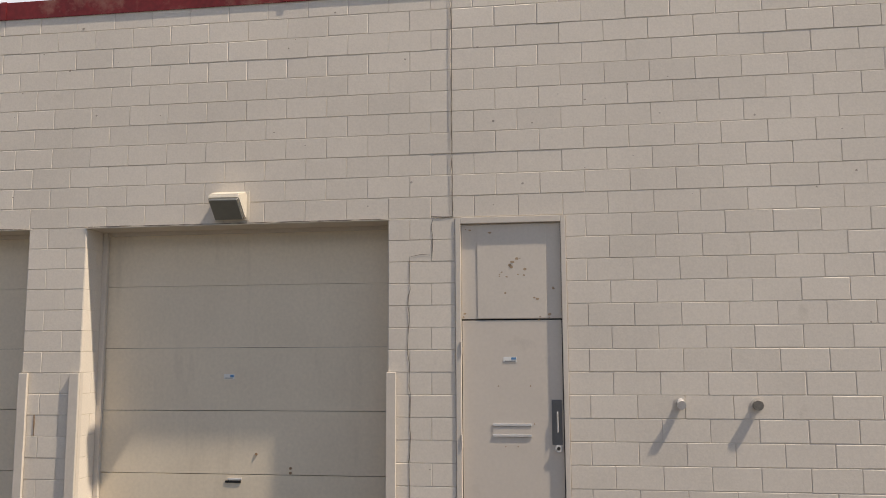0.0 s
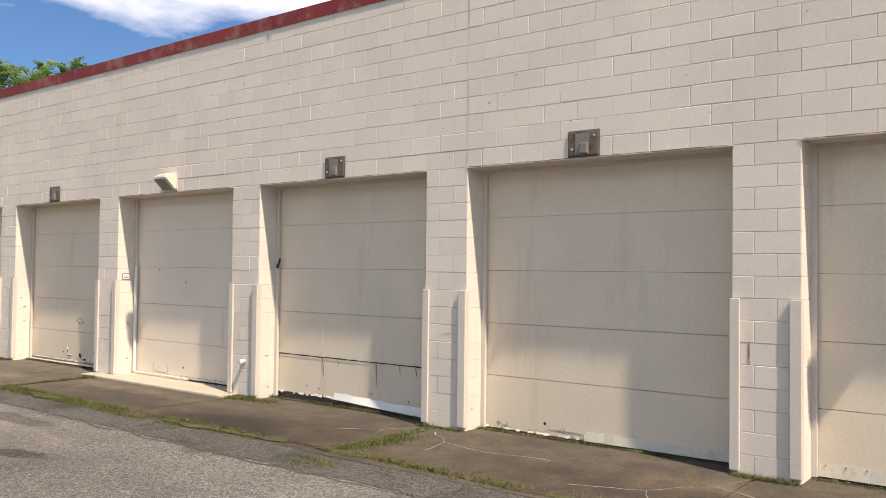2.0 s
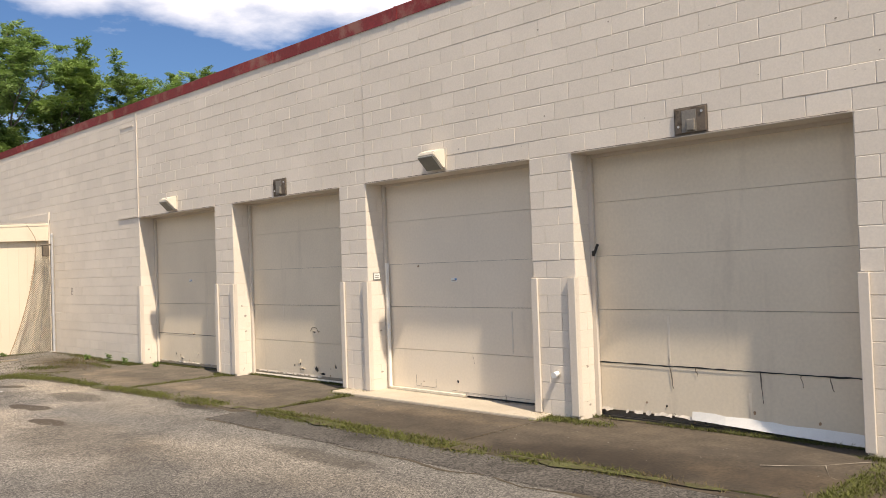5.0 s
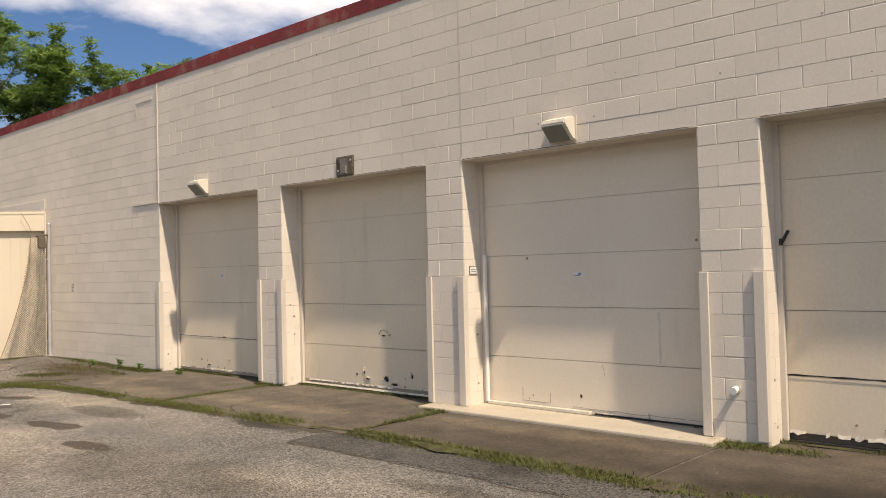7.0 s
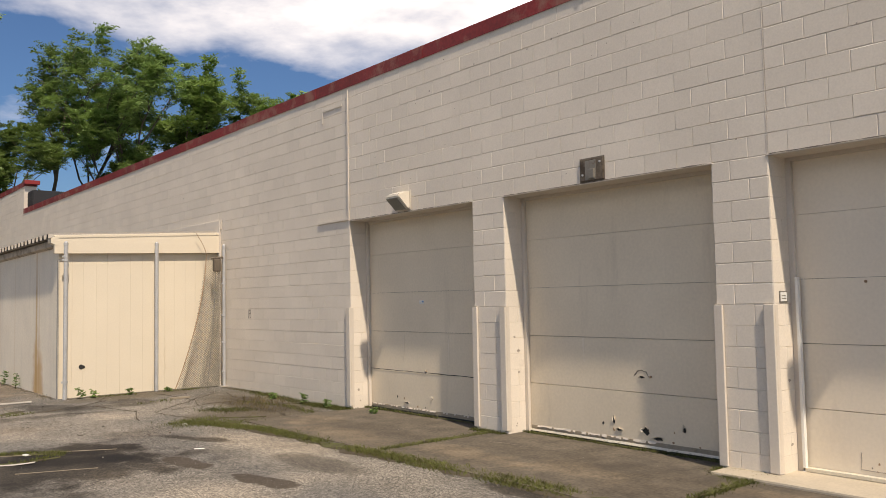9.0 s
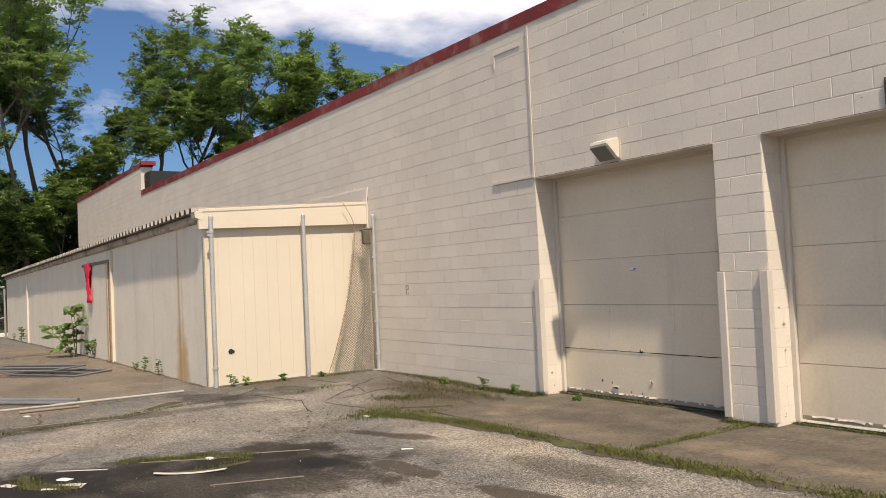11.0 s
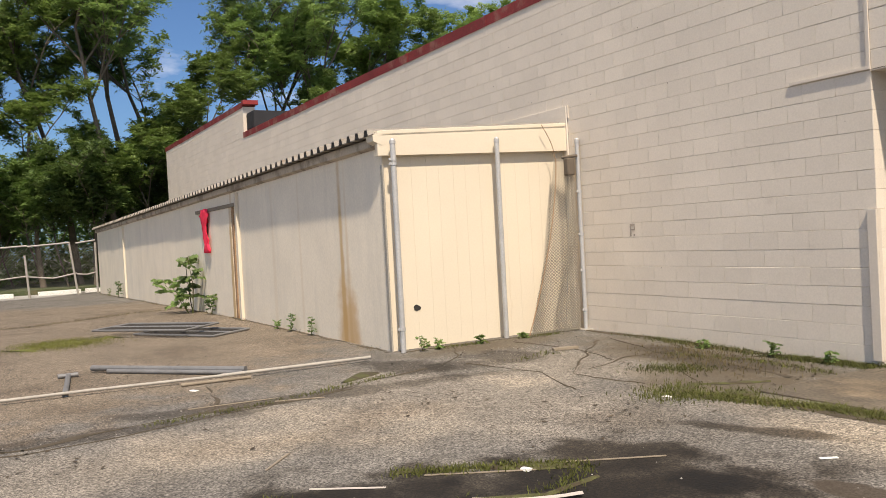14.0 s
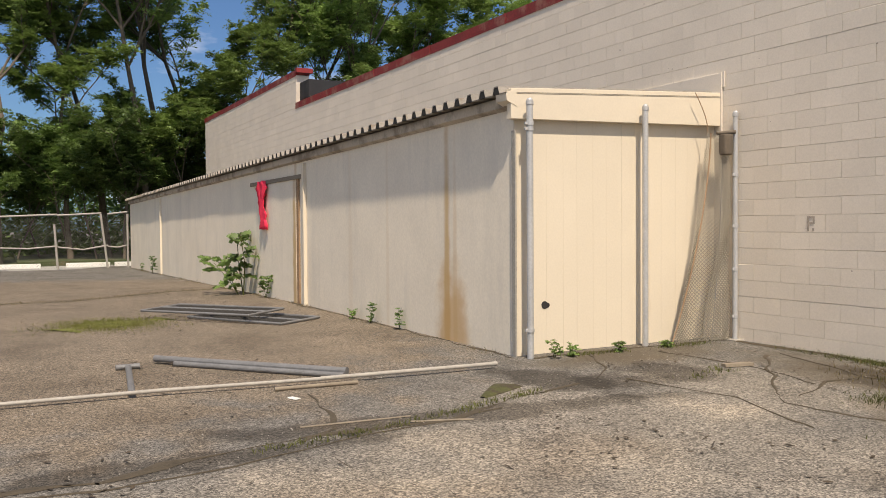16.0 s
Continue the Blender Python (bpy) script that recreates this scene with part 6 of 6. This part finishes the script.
build_weed(-38.7, 4.1, 1.5, 13, 0.135, "leafy green sapling growing against the shed", 1, "sapling", 2, 0.25, 0.15)
build_weed(-38.9, 4.05, 0.95, 11, 0.13, "leafy green sapling leaning out from the shed", 2, "sapling", 2, 0.4, 0.75)
for x_, y_, h_, s_ in ((-30.9, 4.32, 0.38, 3), (-31.9, 4.3, 0.33, 4), (-32.6, 4.3, 0.15, 5), (-37.6, 4.3, 0.55, 6), (-52.0, 4.2, 0.7, 7), (-27.65, 4.72, 0.22, 8), (-27.62, 4.95, 0.15, 9), (-27.6, 5.6, 0.14, 10), (-27.6, 6.35, 0.08, 11),
                       (-24.1, 7.35, 0.2, 12), (-23.4, 7.4, 0.16, 13), (-25.1, 7.3, 0.13, 14), (-22.2, 7.5, 0.1, 15), (-54.5, 4.2, 0.4, 16)):
    build_weed(x_, y_, h_, 11, 0.028 if h_ < 0.5 else 0.06, "small green weed at the foot of a wall", s_, "weed", 2)


def litter(x, y, lx, ly, turn, material, name, label, h=0.006, bend=0.0):
    z = ground_z(x, y)
    bm = nb()
    n_ = 7
    rng = random.Random(int(abs(x * 100)))
    va = []
    for i in range(n_):
        u = i / (n_ - 1) - 0.5
        w = ly * (1 - 0.25 * abs(u)) * rng.uniform(0.85, 1.1)
        zz = bend * (u * 2) ** 2 + 0.004
        va.append([bm.verts.new((u * lx, -w / 2, zz)), bm.verts.new((u * lx, w / 2, zz + 0.002)), bm.verts.new((u * lx, w / 2 * 0.9, zz + h)), bm.verts.new((u * lx, -w / 2 * 0.9, zz + h))])
    for a, b in zip(va, va[1:]):
        for j in range(4):
            bm.faces.new((a[j], b[j], b[(j + 1) % 4], a[(j + 1) % 4]))
    bm.faces.new(va[0]), bm.faces.new(va[-1][::-1])
    bmesh.ops.recalc_face_normals(bm, faces=bm.faces[:])
    bmesh.ops.transform(bm, matrix=Matrix.Translation((x, y, z)) @ Matrix.Rotation(radians(turn), 4, "Z"), verts=bm.verts[:])
    return tagged(part(name, bm, material), label, "litter")


litter(-21.75, 2.28, 0.66, 0.05, 62, M_PAPER, "plastic_strip", "white plastic strip lying on damp asphalt", 0.006, 0.02)
litter(-21.0, 2.65, 0.8, 0.016, 70, M_WOOD, "stick", "thin grey stick lying on damp asphalt")
litter(-22.4, 2.35, 0.75, 0.02, 60, M_WOOD, "stick", "thin dry stick lying in the grass")
litter(-22.1, 3.2, 0.8, 0.018, 62, M_WOOD, "stick", "dry brown stick lying on the asphalt")
litter(-22.25, 2.62, 0.07, 0.06, 20, M_PVC, "paper_scrap", "white scrap lying in the grass", 0.015)
litter(-22.65, 1.5, 0.5, 0.02, 55, M_PAPER, "plastic_strip", "thin pale strip lying on the asphalt")
litter(-22.05, 1.25, 0.34, 0.2, 62, M_PAPER, "flat_debris", "pale pinkish broken sheet lying in the damp hollow")
litter(-22.35, 1.3, 0.14, 0.10, 30, M_PVC, "flat_debris", "white flattened cup lid on the asphalt")
litter(-22.45, 0.85, 0.16, 0.09, 30, M_PAPER, "flat_debris", "pale scrap lying in the damp hollow")
litter(-23.6, 1.35, 0.45, 0.02, 140, M_WOOD, "stick", "thin stick lying on the asphalt")
litter(-26.25, 6.05, 0.35, 0.1, 80, M_WOOD, "plank", "short weathered plank lying by the shed", 0.03)
litter(-26.1, 1.7, 0.9, 0.03, 85, M_WOOD, "stick", "pale stick lying on the asphalt")
litter(-25.8, 2.3, 0.5, 0.04, 70, M_WOOD, "stick", "pale dry stick lying on the asphalt")
litter(-27.2, 1.55, 0.12, 0.07, 20, M_PVC, "paper_scrap", "white scrap lying by a pipe")
litter(-23.35, 5.0, 0.1, 0.07, 20, M_PVC, "paper_scrap", "white scrap in the grass")
litter(-21.2, 4.3, 0.12, 0.03, 60, M_PVC, "paper_scrap", "white scrap on the asphalt")


def scatter_stones():
    rng = random.Random(31)
    verts, faces = [], []
    for _ in range(26000):
        x, y = rng.uniform(-36, -8), rng.uniform(-1, 7.4)
        if (-22.95 < x and y > 5.7 and rng.random() < 0.93) or noise.noise(Vector((x * 0.7, y * 0.9, 5))) < rng.uniform(-0.5, 0.3) or (math.hypot((x + 21.6) / 1.5, (y - 2.1) / 2.3) < 1 and rng.random() < 0.9):
            continue
        r = rng.uniform(0.0025, 0.007) * (1.9 if rng.random() < 0.03 else 1)
        z = max(ground_z(x, y), 0.012 if (y > 5.78 and -22.9 < x < 9) else -9) + r * 0.3
        b = len(verts)
        a0 = rng.random() * 6
        for i in range(5):
            a = a0 + i * 1.2566
            verts.append((x + r * math.cos(a) * rng.uniform(0.7, 1.3), y + r * math.sin(a) * rng.uniform(0.7, 1.3), z - r * 0.4))
        verts.append((x, y, z + r * 0.7))
        faces += [(b + i, b + (i + 1) % 5, b + 5) for i in range(5)]
    tagged(flat_mesh("gravel", verts, faces, M_GRAVEL), "loose pale gravel scattered on the asphalt", "gravel", kind="stuff")


scatter_stones()


def leaf_litter():
    """Dark dead leaves, twigs and crumbs of soil on the worn asphalt."""
    rng = random.Random(52)
    verts, faces = [], []
    while len(faces) < 2600:
        x, y = rng.uniform(-58, -22.5), rng.uniform(-3, 7.35)
        if x < SX + 0.4 and y > SY - 0.2:
            continue
        if noise.noise(Vector((x * 0.5, y * 0.7, 11))) < rng.uniform(-0.1, 0.45) and not (x > -27.6 and y > 5.9):
            continue
        z = ground_z(x, y) + 0.006
        a, ln, w = rng.uniform(0, 6.283), rng.uniform(0.012, 0.05), rng.uniform(0.006, 0.016)
        if rng.random() < 0.12:
            ln, w = rng.uniform(0.06, 0.16), 0.004
        u, v = Vector((math.cos(a), math.sin(a), rng.uniform(-0.1, 0.25))), Vector((-math.sin(a), math.cos(a), rng.uniform(-0.2, 0.3)))
        c, b = Vector((x, y, z + ln * 0.15)), len(verts)
        verts += [tuple(c - u * ln), tuple(c + v * w), tuple(c + u * ln), tuple(c - v * w)]
        faces.append((b, b + 1, b + 2, b + 3))
    tagged(flat_mesh("leaf_litter", verts, faces, M_LITTER), "dead brown leaves and twigs on the asphalt", "leaf litter", kind="stuff")


leaf_litter()


# ---- concrete blocks of the long wall ----
def block_mesh(w, h, depth=0.0055, bev=0.005, g=0.0005, side=None):
    """A block's face: front panel with sloped edges, standing proud of the joint."""
    x0, x1, z0, z1 = g, w - g, g, h - g
    side = bev if side is None else side
    f = [(x0 + side, -depth, z0 + bev), (x1 - side, -depth, z0 + bev), (x1 - side, -depth, z1 - bev), (x0 + side, -depth, z1 - bev)]
    b = [(x0, 0.001, z0), (x1, 0.001, z0), (x1, 0.001, z1), (x0, 0.001, z1)]
    return f + b, [(0, 1, 2, 3), (4, 5, 1, 0), (5, 6, 2, 1), (6, 7, 3, 2), (7, 4, 0, 3)]


def lay_blocks():
    base = FY + 0.007
    near = (-5.235, 1.9)
    shared = {}
    far_v, far_f = [], []
    count = 0
    rng = random.Random(12)
    x_ref = OPENINGS[0][0] - PIER
    rows = int(round((TOP2) / COURSE))
    shift = [rng.uniform(-0.0005, 0.0008) for _ in range(rows)]
    for c in range(rows):
        z0 = c * COURSE
        left = WEST
        right = EAST if z0 < TOP - 0.01 else STEP_X
        off = x_ref + (COURSE if c % 2 == 0 else 0.0)
        i0 = math.floor((left - off) / BLOCK)
        xs = [left] + [off + i * BLOCK for i in range(i0 + 1, int((right - off) / BLOCK) + 1)] + [right]
        extra = [MAN[0], MAN[1]] if z0 < LINTEL - 0.01 else [-0.965, -8.28, -15.59, -22.91]
        if z0 < LINTEL - 0.01:
            extra += [e for o in OPENINGS for e in o]
        xs = sorted(xs + extra)
        clean = [xs[0]]
        for x in xs[1:]:
            if x - clean[-1] > 0.03:
                clean.append(x)
            elif any(abs(x - e) < 1e-6 for e in extra):
                clean[-1] = x
        for a, b in zip(clean, clean[1:]):
            m_ = (a + b) / 2
            if z0 < LINTEL - 0.01 and (MAN[0] < m_ < MAN[1] or any(o[0] < m_ < o[1] for o in OPENINGS)):
                continue
            h = min(COURSE, (TOP if m_ > STEP_X else TOP2) - z0)
            if h < 0.02:
                continue
            dy = max(-0.0025, min(0.003, shift[c] + rng.uniform(-0.0007, 0.0007) + 0.0022 * noise.noise(Vector((m_ * 0.45, c * 0.9, 4)))))
            if near[0] <= a and b <= near[1] and count < 300 and z0 < 4.3:
                key = (round(b - a, 3), round(h, 3))
                if key not in shared:
                    v, f = block_mesh(b - a, h)
                    me = bpy.data.meshes.new("block")
                    me.from_pydata(v, [], f)
                    me.materials.append(M_BLOCK)
                    shared[key] = me
                o = new("block", shared[key])
                o.location = (a, base + dy, z0)
                o.parent = wall
                count += 1
            else:
                v, f = block_mesh(b - a, h, 0.0055, rng.choice((0.002, 0.004, 0.006, 0.007, 0.009))) if m_ > -22.9 else block_mesh(b - a, h, 0.0055, rng.choice((0.002, 0.004, 0.006)), rng.choice((0.0004, 0.0008, 0.0012)), rng.choice((0.0004, 0.0006, 0.0012)))
                k = len(far_v)
                far_v += [(p[0] + a, p[1] + base + dy, p[2] + z0) for p in v]
                far_f += [tuple(i + k for i in q) for q in f]
        # block returns inside the openings
        if z0 < LINTEL - 0.01:
            for o in OPENINGS:
                for e, s in ((o[0], 1), (o[1], -1)):
                    for ya, yb in (((FY + 0.004, FY + 0.20), (FY + 0.20, FY + 0.31)) if c % 2 else ((FY + 0.004, FY + 0.31),)):
                        v, f = block_mesh(yb - ya, COURSE, 0.004, 0.003, 0.0)
                        k = len(far_v)
                        far_v += [(e - s * p[1], ya + p[0], p[2] + z0) for p in v]
                        far_f += [tuple(i + k for i in (q[::-1] if s > 0 else q)) for q in f]
    rest = flat_mesh("block_rows", far_v, far_f, M_BLOCK, wall, "cream painted concrete blocks")
    rest["kind"] = "stuff"


lay_blocks()
